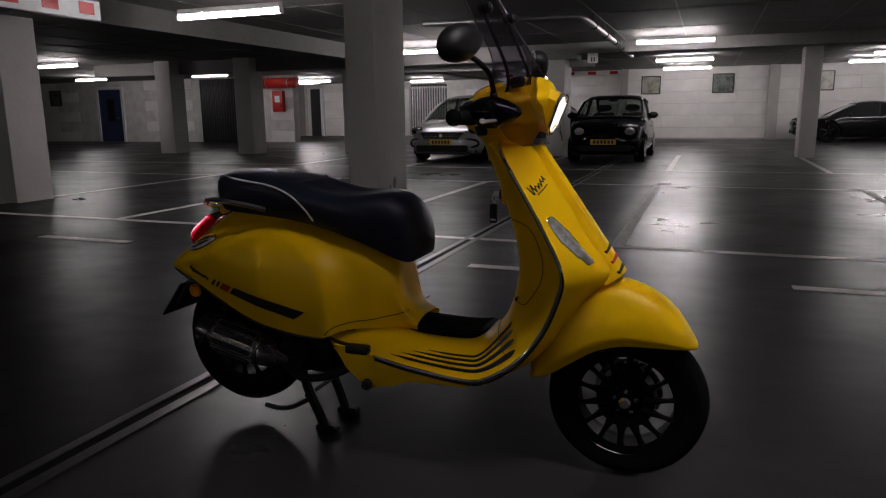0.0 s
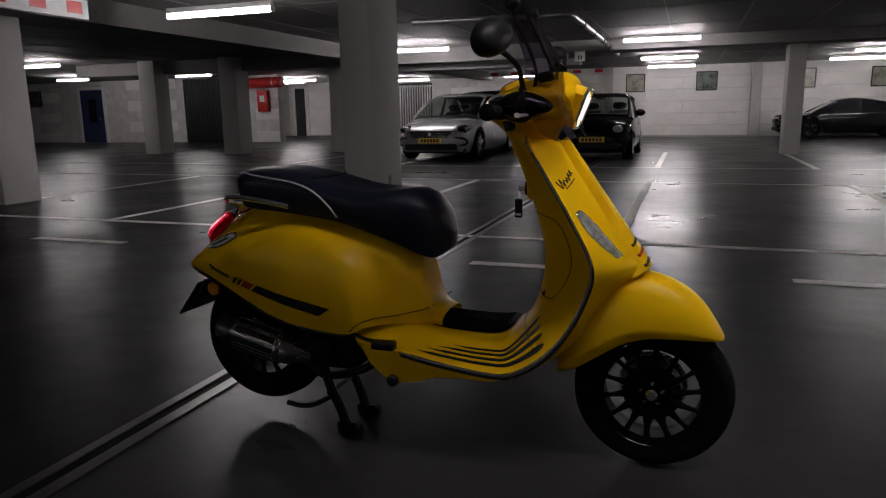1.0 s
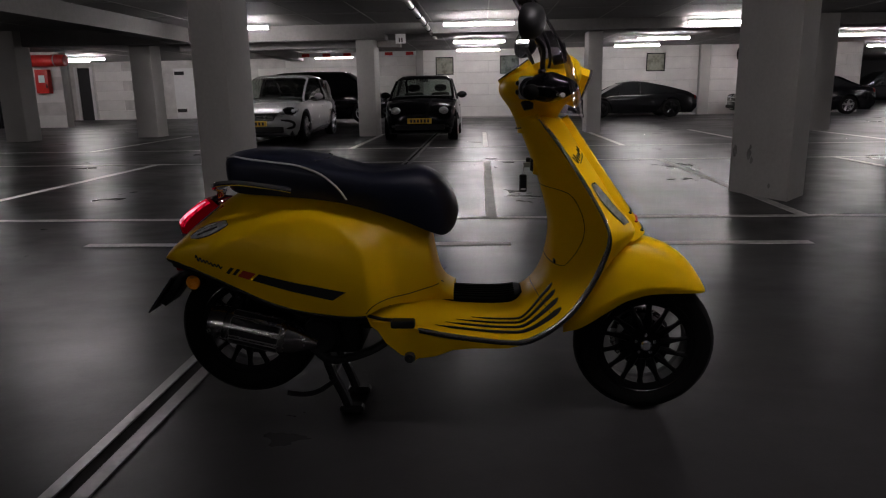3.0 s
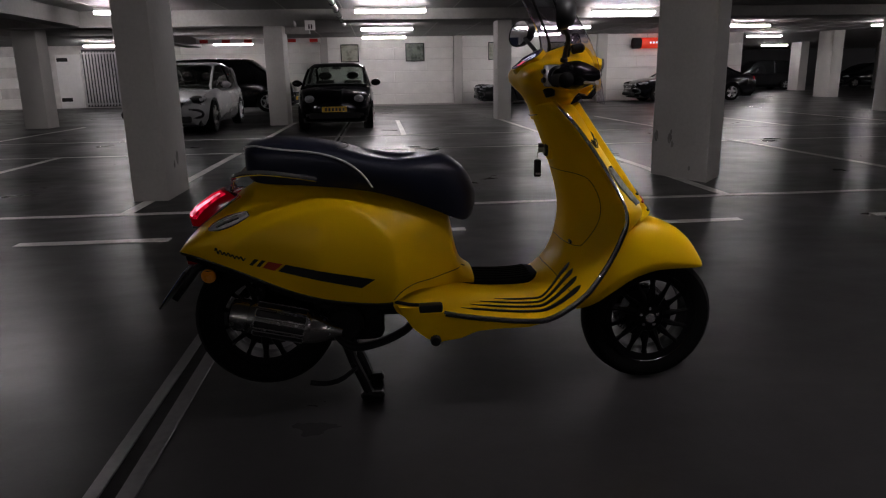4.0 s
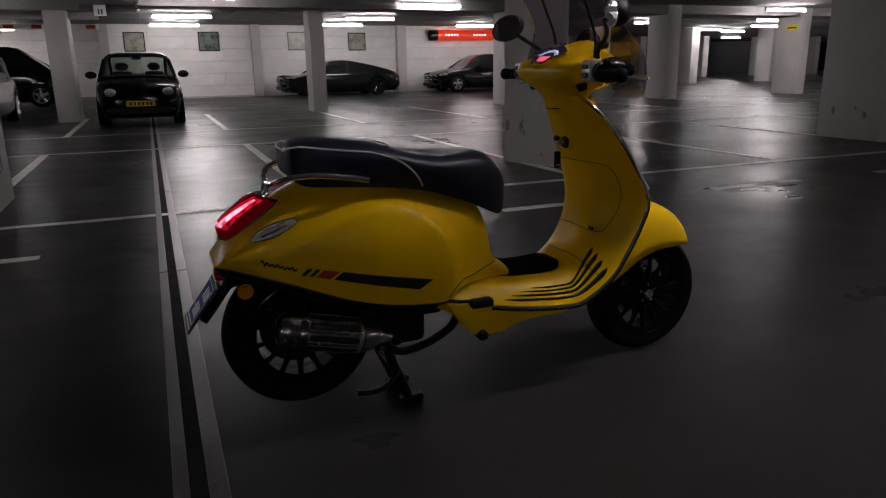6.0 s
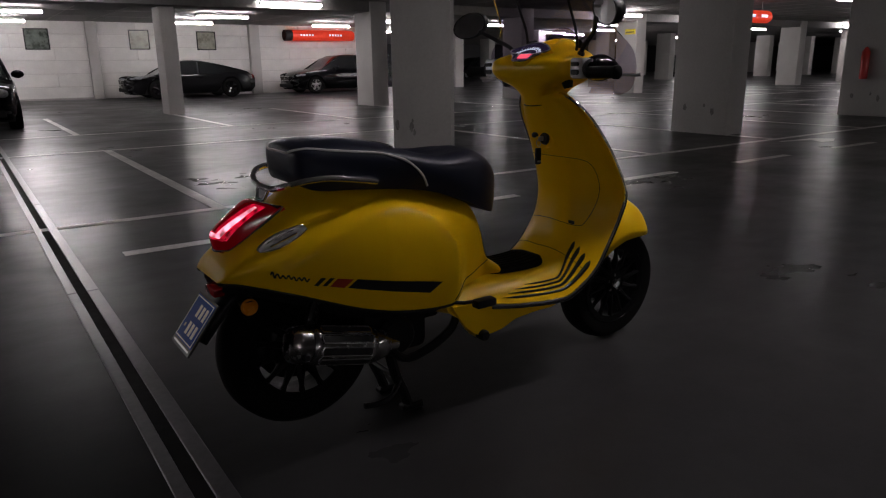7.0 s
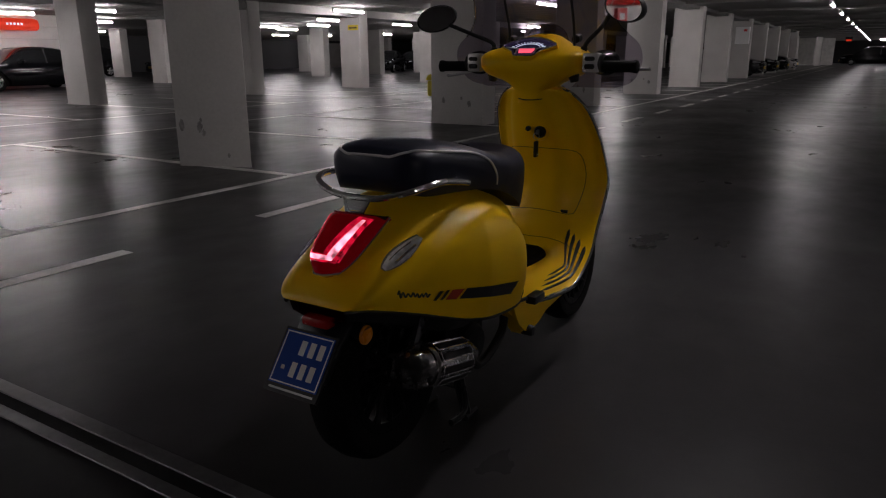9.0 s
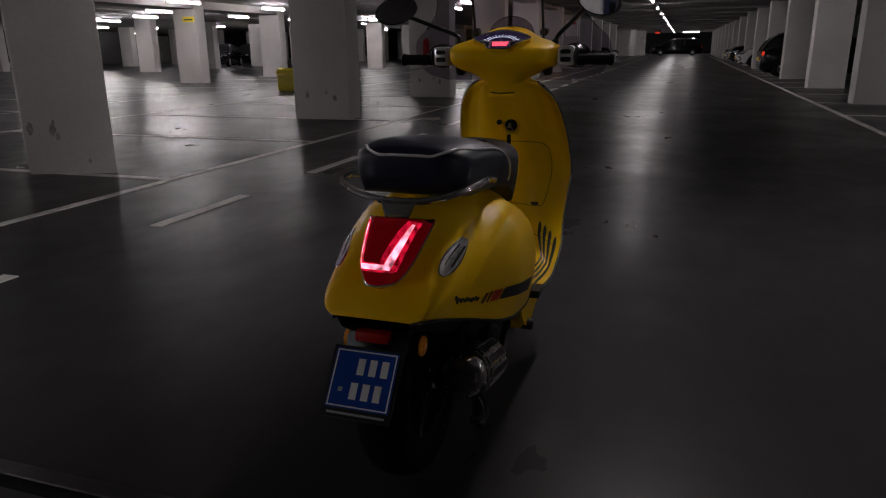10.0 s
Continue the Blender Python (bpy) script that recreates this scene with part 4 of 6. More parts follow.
part("stand_bar", tube([(-1.05, -0.1, 0.13), (-1.05, 0.1, 0.13)], 0.009, 8), BLACKP, scooter)
part("stand_tread", tube(spline([(-1.04, -0.09, 0.12), (-1.09, -0.125, 0.095), (-1.14, -0.135, 0.088), (-1.19, -0.135, 0.094)], 8), 0.009, 8), BLACKP, scooter, "black stand foot lever")
part("bumper", lathe([(0.0005, -0.197), (0.014, -0.196), (0.018, -0.19), (0.018, -0.16)], "y", 18, (-0.777, 0, 0.238)), BLACKP, scooter, "round black rubber bumper")
for s in (-1, 1):
    prof = [(-0.915, 0.372), (-0.90, 0.335), (-0.84, 0.292), (-0.805, 0.245), (-0.785, 0.223), (-0.765, 0.219), (-0.74, 0.234), (-0.70, 0.254), (-0.64, 0.262), (-0.47, 0.262), (-0.40, 0.278), (-0.39, 0.31), (-0.6, 0.322), (-0.75, 0.345)]
    bm = plate_poly([(x, s * 0.12, z) for x, z in prof], 0.058, (0, s, 0))
    bmesh.ops.bevel(bm, geom=[e for e in bm.edges if all(abs(v.co.y) > 0.17 for v in e.verts)], offset=0.014, segments=3, affect="EDGES")
    part("frame_skirt", bm, YELLOW, scooter, "yellow lower frame skirt", angle=50)
for s in (-1, 1):
    peg = part("passenger_footrest", box(-0.83, -0.755, s * 0.205 - 0.018, s * 0.205 + 0.018, 0.345, 0.372, 0.007, seg=2), BLACKP, scooter, "black folded passenger footrest")
    part("footrest_slot", tube([(-0.905, s * 0.181, 0.375), (-0.86, s * 0.188, 0.366), (-0.80, s * 0.194, 0.362)], 0.006, 8), BLACKP, peg)

# number plate, lamps and rail at the tail
part("plate_arm", surface([[(-1.50, -0.07, 0.50), (-1.50, 0.07, 0.50)], [(-1.545, -0.07, 0.485), (-1.545, 0.07, 0.485)], [(-1.575, -0.065, 0.445), (-1.575, 0.065, 0.445)], [(-1.625, -0.06, 0.38), (-1.625, 0.06, 0.38)]]), BLACKP, scooter, "black plate carrier").modifiers.new("thickness", "SOLIDIFY").thickness = 0.02
pd, pn = Vector((-0.085, 0, -0.112)).normalized(), Vector((-0.112, 0, 0.085)).normalized()


def on_plate(a, b, h):
    return Vector((-1.560, 0.006, 0.474)) + pd * (a * 0.97 + 0.014) + Vector((0, -b, 0)) + pn * h


def plate_box(name, a0, a1, b0, b1, h0, h1, material, parent, label=""):
    bm = bmesh.new()
    c = [on_plate(a0, b0, h0), on_plate(a0, b1, h0), on_plate(a1, b1, h0), on_plate(a1, b0, h0)]
    plate_poly(c, h1 - h0, pn, bm)
    return part(name, bm, material, parent, label, smooth=False)


number_plate = plate_box("number_plate", -0.006, 0.152, -0.079, 0.079, 0.004, 0.010, BLACKP, scooter, "blue number plate in a black holder")
plate_box("plate_face", 0.0, 0.131, -0.072, 0.072, 0.0102, 0.012, PLATEBLUE, number_plate, "blue reflective plate face")
for a0, a1, b0, b1 in ((0.003, 0.006, -0.069, 0.069), (0.125, 0.128, -0.069, 0.069), (0.006, 0.125, -0.069, -0.066), (0.006, 0.125, 0.066, 0.069)):
    plate_box("plate_border", a0, a1, b0, b1, 0.0122, 0.0128, WHITE, number_plate)
for i in range(3):
    plate_box("plate_mark", 0.02, 0.056, -0.016 + 0.027 * i, -0.016 + 0.027 * i + 0.016, 0.0122, 0.013, WHITE, number_plate, "pale bar on the plate")
    plate_box("plate_mark", 0.074, 0.11, -0.022 + 0.027 * i, -0.022 + 0.027 * i + 0.016, 0.0122, 0.013, WHITE, number_plate, "pale bar on the plate")
plate_box("plate_seal", 0.086, 0.096, -0.05, -0.04, 0.0122, 0.0126, STEEL, number_plate)
plate_box("holder_print", 0.139, 0.144, -0.066, 0.066, 0.0102, 0.0106, STEEL, number_plate)
part("rear_reflector", box(-1.572, -1.54, -0.036, 0.042, 0.484, 0.508, 0.006, seg=2), mat("red_reflector", (0.3, 0.01, 0.01), rough=0.2, vary=0.1), scooter, "dark red rear reflector")
for s in (-1, 1):
    ref = part("side_reflector", lathe([(0.0005, -0.004), (0.02, -0.003), (0.0235, 0.0), (0.0235, 0.004)], "y", 24, (-1.495, s * 0.088, 0.458)) if s < 0 else lathe([(0.0005, 0.01), (0.02, 0.009), (0.0235, 0.004), (0.0235, -0.004)], "y", 24, (-1.495, s * 0.088, 0.458)), AMBER, scooter, "round amber side reflector")
    part("reflector_arm", tube([(-1.495, s * 0.05, 0.47), (-1.495, s * 0.086, 0.458)], 0.02, 12), BLACKP, ref)

LB, LT = Vector((-1.548, 0, 0.606)), Vector((-1.408, 0, 0.712))
ln = Vector((-0.58, 0, 0.81)).normalized()


def lamp_pt(f, v, h=0.0):
    w = 0.053 + 0.026 * f
    edge = max(0.0, (1 - abs(v) ** 3) * (1 - abs(2 * f - 1) ** 4))
    q = LB.lerp(LT, f) + Vector((0, v * w * (1 - 0.3 * (1 - f) ** 7), 0))
    return q + ln * (0.006 + 0.038 * edge ** 0.55 + h) + Vector((0.03 * abs(v) ** 2.5, 0, 0))


rows = [[lamp_pt(k / 16, -1 + 2 * j / 16) for j in range(17)] for k in range(17)]
bm = surface(rows)
rim = [r[0] for r in rows] + rows[-1][1:] + [r[-1] for r in rows[::-1]][1:] + rows[0][::-1][1:]
tail_lamp = part("tail_lamp", bm, REDLENS, scooter, "red tail lamp, lit", angle=60)
part("lamp_skirt", surface([rim, [Vector(p) - ln * 0.05 + Vector((0.02, 0, 0)) for p in rim]]), REDLENS, tail_lamp)
part("lamp_bezel", tube([p - ln * 0.004 for p in rim], 0.0042, 8), CHROME, tail_lamp, "chrome lamp bezel")
for s in (-1, 1):
    part("light_bar", surface([[lamp_pt(0.10 + 0.76 * k / 14, s * (0.88 - 0.04 * math.sin(k / 14 * 3)) - s * (0.62 if s < 0 else 0.34) * j / 3 * (1.1 - 0.55 * k / 14), 0.0012) for j in range(4)] for k in range(15)]), REDGLOW, tail_lamp, "glowing red light bar")
    part("hot_bar", surface([[lamp_pt(0.14 + 0.66 * k / 14, s * (0.70 + 0.06 * k / 14) - s * ((0.08 + 0.2 * (1 - k / 14)) if s < 0 else 0.05) * j / 2, 0.002) for j in range(3)] for k in range(15)]), REDHOT, tail_lamp, "bright core of the light bar")
part("light_bar", surface([[lamp_pt(0.08 + 0.10 * k / 3, -0.8 + 1.6 * j / 14, 0.0008) for j in range(15)] for k in range(4)]), REDGLOW, tail_lamp, "glowing red light bar")
part("hot_bar", surface([[lamp_pt(0.10 + 0.06 * k / 2, -0.68 + 1.36 * j / 14, 0.0018) for j in range(15)] for k in range(3)]), REDHOT, tail_lamp, "bright core of the light bar")
part("lamp_cap", surface([[lamp_pt(0.93 + 0.08 * k / 3, -1 + 2 * j / 14, 0.002) for j in range(15)] for k in range(4)]), GLOSSBLACK, tail_lamp, "dark cap of the tail lamp")
for s in (-1, 1):
    rows = []
    for k in range(15):
        f = k / 14
        x, z = -1.47 + 0.125 * f, 0.617 + 0.05 * f
        w = 0.0138 * math.sin(math.pi * (0.03 + 0.86 * f ** 0.9)) ** 0.8 + 0.001
        row = []
        for j in range(7):
            v = -1 + j / 3
            px, pz = x - v * w * 0.55, z + v * w * 0.84
            row.append((px, s * (body_y(px, pz) + 0.001 + 0.008 * (1 - v * v)), pz))
        rows.append(row)
    lens = part("rear_indicator", surface(rows), CLEARLENS, scooter, "clear rear indicator lens")
    part("indicator_rim", tube([r[0] for r in rows] + [r[-1] for r in rows[::-1]] + [rows[0][0]], 0.0028, 6), CHROME, lens)
    part("indicator_core", tube([(r[3][0], r[3][1] + s * 0.001, r[3][2]) for r in rows[3:12]], 0.003, 6), CHROME, lens)
    part("indicator_shade", tube([(r[5][0], r[5][1] + s * 0.0005, r[5][2]) for r in rows[3:12]], 0.0014, 6), SATIN, lens)
half = [(-1.13, 0.152, 0.768), (-1.18, 0.158, 0.778), (-1.25, 0.168, 0.79), (-1.295, 0.172, 0.795), (-1.345, 0.163, 0.792), (-1.375, 0.138, 0.782), (-1.392, 0.09, 0.768), (-1.396, 0.04, 0.76)]
rail = spline([(x, -y, z) for x, y, z in half] + half[::-1], 70)
grab = part("grab_rail", tube(rail, 0.0085, 10), CHROME, scooter, "chrome grab rail behind the seat")
bm = plate_poly([(-1.392, -0.042, 0.765), (-1.392, 0.042, 0.765), (-1.405, 0.026, 0.728), (-1.405, -0.026, 0.728)], 0.006, (-0.92, 0, 0.38))
bmesh.ops.bevel(bm, geom=bm.edges[:], offset=0.002, segments=2, affect="EDGES")
part("rail_bracket", bm, CHROME, grab, "chrome bracket of the rail")
part("rail_bracket_rim", tube([(-1.398, -0.042, 0.767), (-1.412, -0.026, 0.728), (-1.415, 0, 0.726), (-1.412, 0.026, 0.728), (-1.398, 0.042, 0.767)], 0.004, 8), CHROME, grab)

# handlebar cover
HEAD = [(0.925, -0.375, 0.058, 0.060), (0.94, -0.375, 0.06, 0.061), (0.965, -0.377, 0.065, 0.067), (0.985, -0.378, 0.074, 0.084), (1.0, -0.378, 0.082, 0.109), (1.012, -0.377, 0.09, 0.141), (1.023, -0.374, 0.1, 0.168), (1.04, -0.371, 0.112, 0.183), (1.07, -0.366, 0.12, 0.187),
        (1.09, -0.358, 0.12, 0.186), (1.105, -0.35, 0.112, 0.166), (1.12, -0.342, 0.1, 0.118), (1.137, -0.332, 0.084, 0.084), (1.15, -0.322, 0.06, 0.06), (1.158, -0.314, 0.035, 0.03), (1.16, -0.312, 0.01, 0.01)]
rows = []
for k in range(44):
    f = k / 43
    z = curve([(i / (len(HEAD) - 1), r[0]) for i, r in enumerate(HEAD)], f)
    cx, hx, hy = [curve([(i / (len(HEAD) - 1), r[c]) for i, r in enumerate(HEAD)], f) for c in (1, 2, 3)]
    row = []
    for j in range(48):
        a = 2 * math.pi * j / 48
        c, s = math.cos(a), math.sin(a)
        n = 2.8
        yy = hy * math.copysign(abs(s) ** (2 / n), s)
        row.append((cx + hx * math.copysign(abs(c) ** (2 / n), c) - 0.032 * min(1, abs(yy) / 0.18) ** 1.6 * max(0, min(1, (z - 1.0) / 0.05)), yy, z - 0.018 * max(0, -c) * max(0, (z - 1.05) / 0.1)))
    rows.append(row)
headset = part("handlebar_cover", surface(rows, loop=True, caps=True), YELLOW, scooter, "yellow handlebar cover", angle=50)
part("head_joint", tube([(-0.377 + 0.0635 * math.cos(a), 0.0655 * math.sin(a), 0.952 + 0.014 * math.cos(a)) for a in [2 * math.pi * k / 40 for k in range(41)]], 0.002, 6), BLACKP, headset)

# dash, lying on the sloping rear of the cover
D0, dn = Vector((-0.432, 0, 1.108)), Vector((-0.55, 0, 0.83)).normalized()
du = Vector((0.83, 0, 0.55)).normalized()


def dash_pt(a, b, h):
    return D0 + du * (a * 1.12 - 0.012) + Vector((0, -b * 0.95, 0)) + dn * h


half = [(-0.047, 0.032), (-0.039, 0.046), (-0.024, 0.057), (-0.012, 0.076), (0.0, 0.099), (0.009, 0.106), (0.018, 0.099), (0.04, 0.055)]
outline = spline([(-0.048, 0, 0)] + [(a, b, 0) for a, b in half] + [(0.053, 0, 0)] + [(a, -b, 0) for a, b in half[::-1]] + [(-0.048, 0, 0)], 72)[:-1]
SC = 0.95
ring = [dash_pt(p.x * SC, p.y * SC, 0.016) for p in outline]
bm = surface([[dash_pt(p.x * SC * 1.1, p.y * SC * 1.08, -0.03) for p in outline], [dash_pt(p.x * SC * 1.06, p.y * SC * 1.05, 0.014) for p in outline], ring], loop=True)
bezel = part("dash_bezel", bm, YELLOW, headset, "yellow dash surround")
dash = part("dash", plate_poly([dash_pt(p.x * SC * 0.99, p.y * SC * 0.99, 0.008) for p in outline], 0.006, dn), DIAL, headset, "dark dash with lit scale")
part("dash_rim", tube(ring + [ring[0]], 0.0028, 6), CHROME, headset, "bright dash rim")
scr = [(-0.028, -0.026), (-0.028, 0.026), (-0.008, 0.031), (-0.008, -0.031)]
part("screen", plate_poly([dash_pt(a * SC * 1.15, b, 0.0145) for a, b in scr], 0.0012, dn), LCD, dash, "lit red display")
part("screen_frame", tube([dash_pt(a * SC * 1.35 + 0.002, b * 1.35, 0.0145) for a, b in scr[1:] + scr[:1]], 0.0022, 6), STEEL, dash)
for s in (-1, 1):
    part("dash_button", plate_poly([dash_pt(a * SC, s * b, 0.0145) for a, b in ((-0.036, 0.037), (-0.022, 0.049), (-0.01, 0.052), (-0.012, 0.04))], 0.0012, dn), GLOSSBLACK, dash)
    part("dash_trim", tube([dash_pt(a * SC, s * b, 0.0145) for a, b in ((-0.042, 0.036), (-0.01, 0.037), (-0.004, 0.056), (0.0, 0.09))], 0.0022, 6), STEEL, dash, "grey dash trim")
for k in range(13):
    a = math.pi * (0.12 + 0.76 * k / 12)
    r0, r1 = 0.040, 0.047 if k % 2 else 0.050
    c, s = math.cos(a), math.sin(a)
    part("scale_mark", tube([dash_pt((-0.012 + r0 * 0.82 * s) * SC, r0 * 1.45 * c * SC, 0.0148), dash_pt((-0.012 + r1 * 0.82 * s) * SC, r1 * 1.45 * c * SC, 0.0148)], 0.0013, 5), LEDWHITE, dash, "lit scale mark")
part("scale_arc", tube([dash_pt((-0.012 + 0.036 * 0.82 * math.sin(a)) * SC, 0.036 * 1.45 * math.cos(a) * SC, 0.0146) for a in [math.pi * (0.1 + 0.8 * k / 24) for k in range(25)]], 0.001, 5), LEDWHITE, dash)
fly = [[(-0.315 + 0.02 * (j / 6), 0.1 * math.sin(b) * (1 - 0.2 * j / 6), 1.14 + 0.055 * (j / 6) * math.cos(b) ** 0.5 - 0.02 * abs(math.sin(b)) ** 2) for b in [math.pi * (-0.48 + 0.96 * k / 16) for k in range(17)]] for j in range(7)]
visor = part("fly_screen", surface(fly), SMOKE, headset, "small smoked visor over the dash")
part("visor_edge", tube(fly[-1], 0.0016, 6), BLACKP, visor)

# switches, grips, levers, mirrors
for s in (-1, 1):
    sw = part("switch_box", box(-0.443, -0.38, min(s * 0.188, s * 0.244), max(s * 0.188, s * 0.244), 1.030, 1.094, 0.009, seg=2), SILVER, scooter, "silver switch box")
    for z0, z1 in ((1.068, 1.082), (1.042, 1.058)):
        part("switch", box(-0.451, -0.442, min(s * 0.199, s * 0.234), max(s * 0.199, s * 0.234), z0, z1, 0.004), BLACKP, sw)
    bm = bmesh.new()
    bmesh.ops.create_uvsphere(bm, u_segments=24, v_segments=14, radius=1)
    for v in bm.verts:
        v.co = (-0.352 + 0.075 * v.co.x, s * 0.238 + 0.052 * v.co.y * (1 - 0.35 * max(0, v.co.x)), 1.062 + (0.042 - 0.016 * max(0, v.co.x)) * v.co.z)
    part("switch_cover", bm, GLOSSBLACK, sw, "gloss black brake cylinder cover")
    part("grip_collar", lathe([(0.001, s * 0.23), (0.026, s * 0.232), (0.031, s * 0.252), (0.031, s * 0.252), (0.022, s * 0.258)], "y", 20, (-0.412, 0, 1.06)), BLACKP, scooter)
    prof = [(0.001, s * 0.252)] + [(0.0175 + 0.0012 * (k % 2), s * (0.252 + 0.0045 * k)) for k in range(25)] + [(0.021, s * 0.356), (0.021, s * 0.366), (0.012, s * 0.371), (0.0005, s * 0.372)]
    part("grip", lathe(prof, "y", 20, (-0.418, 0, 1.05)), RUBBER, scooter, "black ribbed handlebar grip")
    part("brake_lever", tube(spline([(-0.375, s * 0.20, 1.045), (-0.345, s * 0.24, 1.042), (-0.337, s * 0.30, 1.034 - 0.008 * s), (-0.341, s * 0.37, 1.027 - 0.013 * s), (-0.337, s * 0.385, 1.028 - 0.014 * s)], 20), [0.008] * 6 + [0.0058] * 12 + [0.008, 0.008], 8, flat=0.8), SILVER, scooter, "silver brake lever")
    part("lever_perch", tube([(-0.415, s * 0.15, 1.03), (-0.41, s * 0.155, 1.0)], [0.022, 0.014], 10), BLACKP, scooter)
    my, mz = (0.40, 1.218) if s > 0 else (0.315, 1.232)
    c = Vector((-0.392 if s > 0 else -0.422, s * my, mz))
    stem = [(-0.375, s * 0.165, 1.085), (-0.373, s * 0.17, 1.11), (-0.373, s * 0.182, 1.132), (-0.377, s * (0.182 + my - 0.05) / 2, (1.132 + mz - 0.022) / 2), (c.x + 0.007, s * (my - 0.05), mz - 0.022)]
    mir = part("mirror", tube(spline(stem, 24), [0.0115] * 7 + [0.0075] * 17, 8), BLACKP, scooter, "round black rear view mirror")
    fw = Vector((1, s * 0.34, 0.02)).normalized()
    sd = Vector((0, 0, 1)).cross(fw).normalized()
    uv = fw.cross(sd)
    rows = []
    for h, r in ((-0.009, 0.93), (-0.009, 1.0), (0.0, 1.03), (0.016, 0.98), (0.03, 0.8), (0.038, 0.45), (0.04, 0.02)):
        row = []
        for k in range(36):
            a = 2 * math.pi * k / 36
            px, pz = math.cos(a), math.sin(a)
            row.append(c + fw * h + sd * (px * 0.074 * r) + uv * ((pz * 0.046 + 0.012 * px * -s) * r))
        rows.append(row)
    part("mirror_shell", surface(rows, loop=True), BLACKP, mir, "black plastic mirror shell")
    gl = [c + fw * -0.0075 + sd * (math.cos(a) * 0.070) + uv * (math.sin(a) * 0.042 - 0.0114 * s * math.cos(a)) for a in [2 * math.pi * k / 36 for k in range(36)]]
    part("mirror_glass", plate_poly(gl, 0.002, fw), MIRROR, mir, "mirror glass")

# headlamp at the front of the cover
hn = Vector((0.93, 0, -0.36)).normalized()
hc = Vector((-0.254, 0, 1.068))
hu = Vector((0.36, 0, 0.93)).normalized()
hex_ = [(-0.06, 0.026), (-0.04, 0.056), (0.03, 0.064), (0.05, 0.04), (0.05, -0.04), (0.03, -0.064), (-0.04, -0.056), (-0.06, -0.026)]
bm = surface([[hc + hu * a * 1.08 + Vector((0, b * 1.08, 0)) - hn * 0.05 for a, b in hex_], [hc + hu * a * 1.06 + Vector((0, b * 1.06, 0)) + hn * 0.022 for a, b in hex_], [hc + hu * a + Vector((0, b, 0)) + hn * 0.024 for a, b in hex_], [hc + hu * a * 0.96 + Vector((0, b * 0.96, 0)) + hn * 0.006 for a, b in hex_]], loop=True)
lamp = part("headlamp", bm, YELLOW, headset, "yellow headlamp housing with chrome surround, lit", angle=25)
rim = [hc + hu * a * 1.02 + Vector((0, b * 1.02, 0)) + hn * 0.023 for a, b in hex_]
part("headlamp_rim", tube(rim + rim[:1], 0.0055, 8), CHROME, lamp, "chrome headlamp rim")
part("headlamp_lens", clean(surface([[hc + hu * a * q + Vector((0, b * q, 0)) + hn * (0.014 + 0.011 * math.sqrt(1 - q * q * 0.98)) for a, b in hex_] for q in (0.97, 0.93, 0.85, 0.7, 0.5, 0.25, 0.002)], loop=True)), HEADGLOW, lamp, "glowing headlamp lens", angle=50)

# windscreen
SCR = [(0.975, 0.25, -0.235), (1.0, 0.318, -0.24), (1.06, 0.352, -0.25), (1.12, 0.343, -0.267), (1.17, 0.288, -0.294), (1.22, 0.257, -0.324), (1.3, 0.24, -0.375), (1.4, 0.22, -0.44), (1.48, 0.19, -0.487), (1.52, 0.13, -0.507)]
rows = []
for k in range(40):
    f = k / 39
    z, wo, x = [curve([(i / (len(SCR) - 1), r[c]) for i, r in enumerate(SCR)], f) for c in range(3)]
    rows.append([(x - 0.55 * (wo * v) ** 2, wo * v, z) for v in [-1 + 2 * j / 32 for j in range(33)]])
# the pane is open round the headlamp
bm = bmesh.new()
vs = [[bm.verts.new(p) for p in r] for r in rows]
for i in range(39):
    for j in range(32):
        y = (rows[i][j][1] + rows[i][j + 1][1]) / 2
        z = (rows[i][j][2] + rows[i + 1][j][2]) / 2
        if z < 1.125 and abs(y) < 0.085:
            continue
        bm.faces.new([vs[i][j], vs[i][j + 1], vs[i + 1][j + 1], vs[i + 1][j]])
bmesh.ops.delete(bm, geom=[v for v in bm.verts if not v.link_faces], context="VERTS")
screen = part("windscreen", bm, SMOKE, scooter, "tall smoked plastic windscreen")
for s in (-1, 1):
    stay = part("screen_stay", tube(spline([(-0.372, s * 0.128, 1.085), (-0.348, s * 0.124, 1.125), (-0.352, s * 0.121, 1.18), (-0.386, s * 0.122, 1.26), (-0.424, s * 0.124, 1.345)], 24), 0.0048, 8), BLACKP, scooter, "black windscreen stay")
    for z, x in ((1.337, -0.41), (1.14, -0.318)):
        part("stay_knob", tube([(x - 0.022, s * 0.123, z - 0.002), (x - 0.018, s * 0.123, z - 0.001), (x + 0.012, s * 0.123, z + 0.004), (x + 0.018, s * 0.123, z + 0.005)], [0.009, 0.0145, 0.0145, 0.009], 12), BLACKP, stay, "black rubber screen fixing")
    edge = [(r[0] if s < 0 else r[-1]) for r in rows if r[0][2] > 1.15]
    # Lamp glint put into the far edge's colour and width; near edge kept dark.
    part("screen_edge", tube([tuple(p) for p in edge], 0.0034 if s > 0 else 0.0016, 6), EDGE if s > 0 else BLACKP, screen, "far screen edge with a painted lamp glint" if s > 0 else "near screen edge painted dark as unlit")

# ---- parked cars ----
def blob(cx, cy, cz, rx, ry, rz, seg=14, bm=None):
    bm = bm or bmesh.new()
    bmesh.ops.create_uvsphere(bm, u_segments=seg, v_segments=10, radius=1, matrix=Matrix.Translation((cx, cy, cz)) @ Matrix.Diagonal((rx, ry, rz, 1)))
    return bm


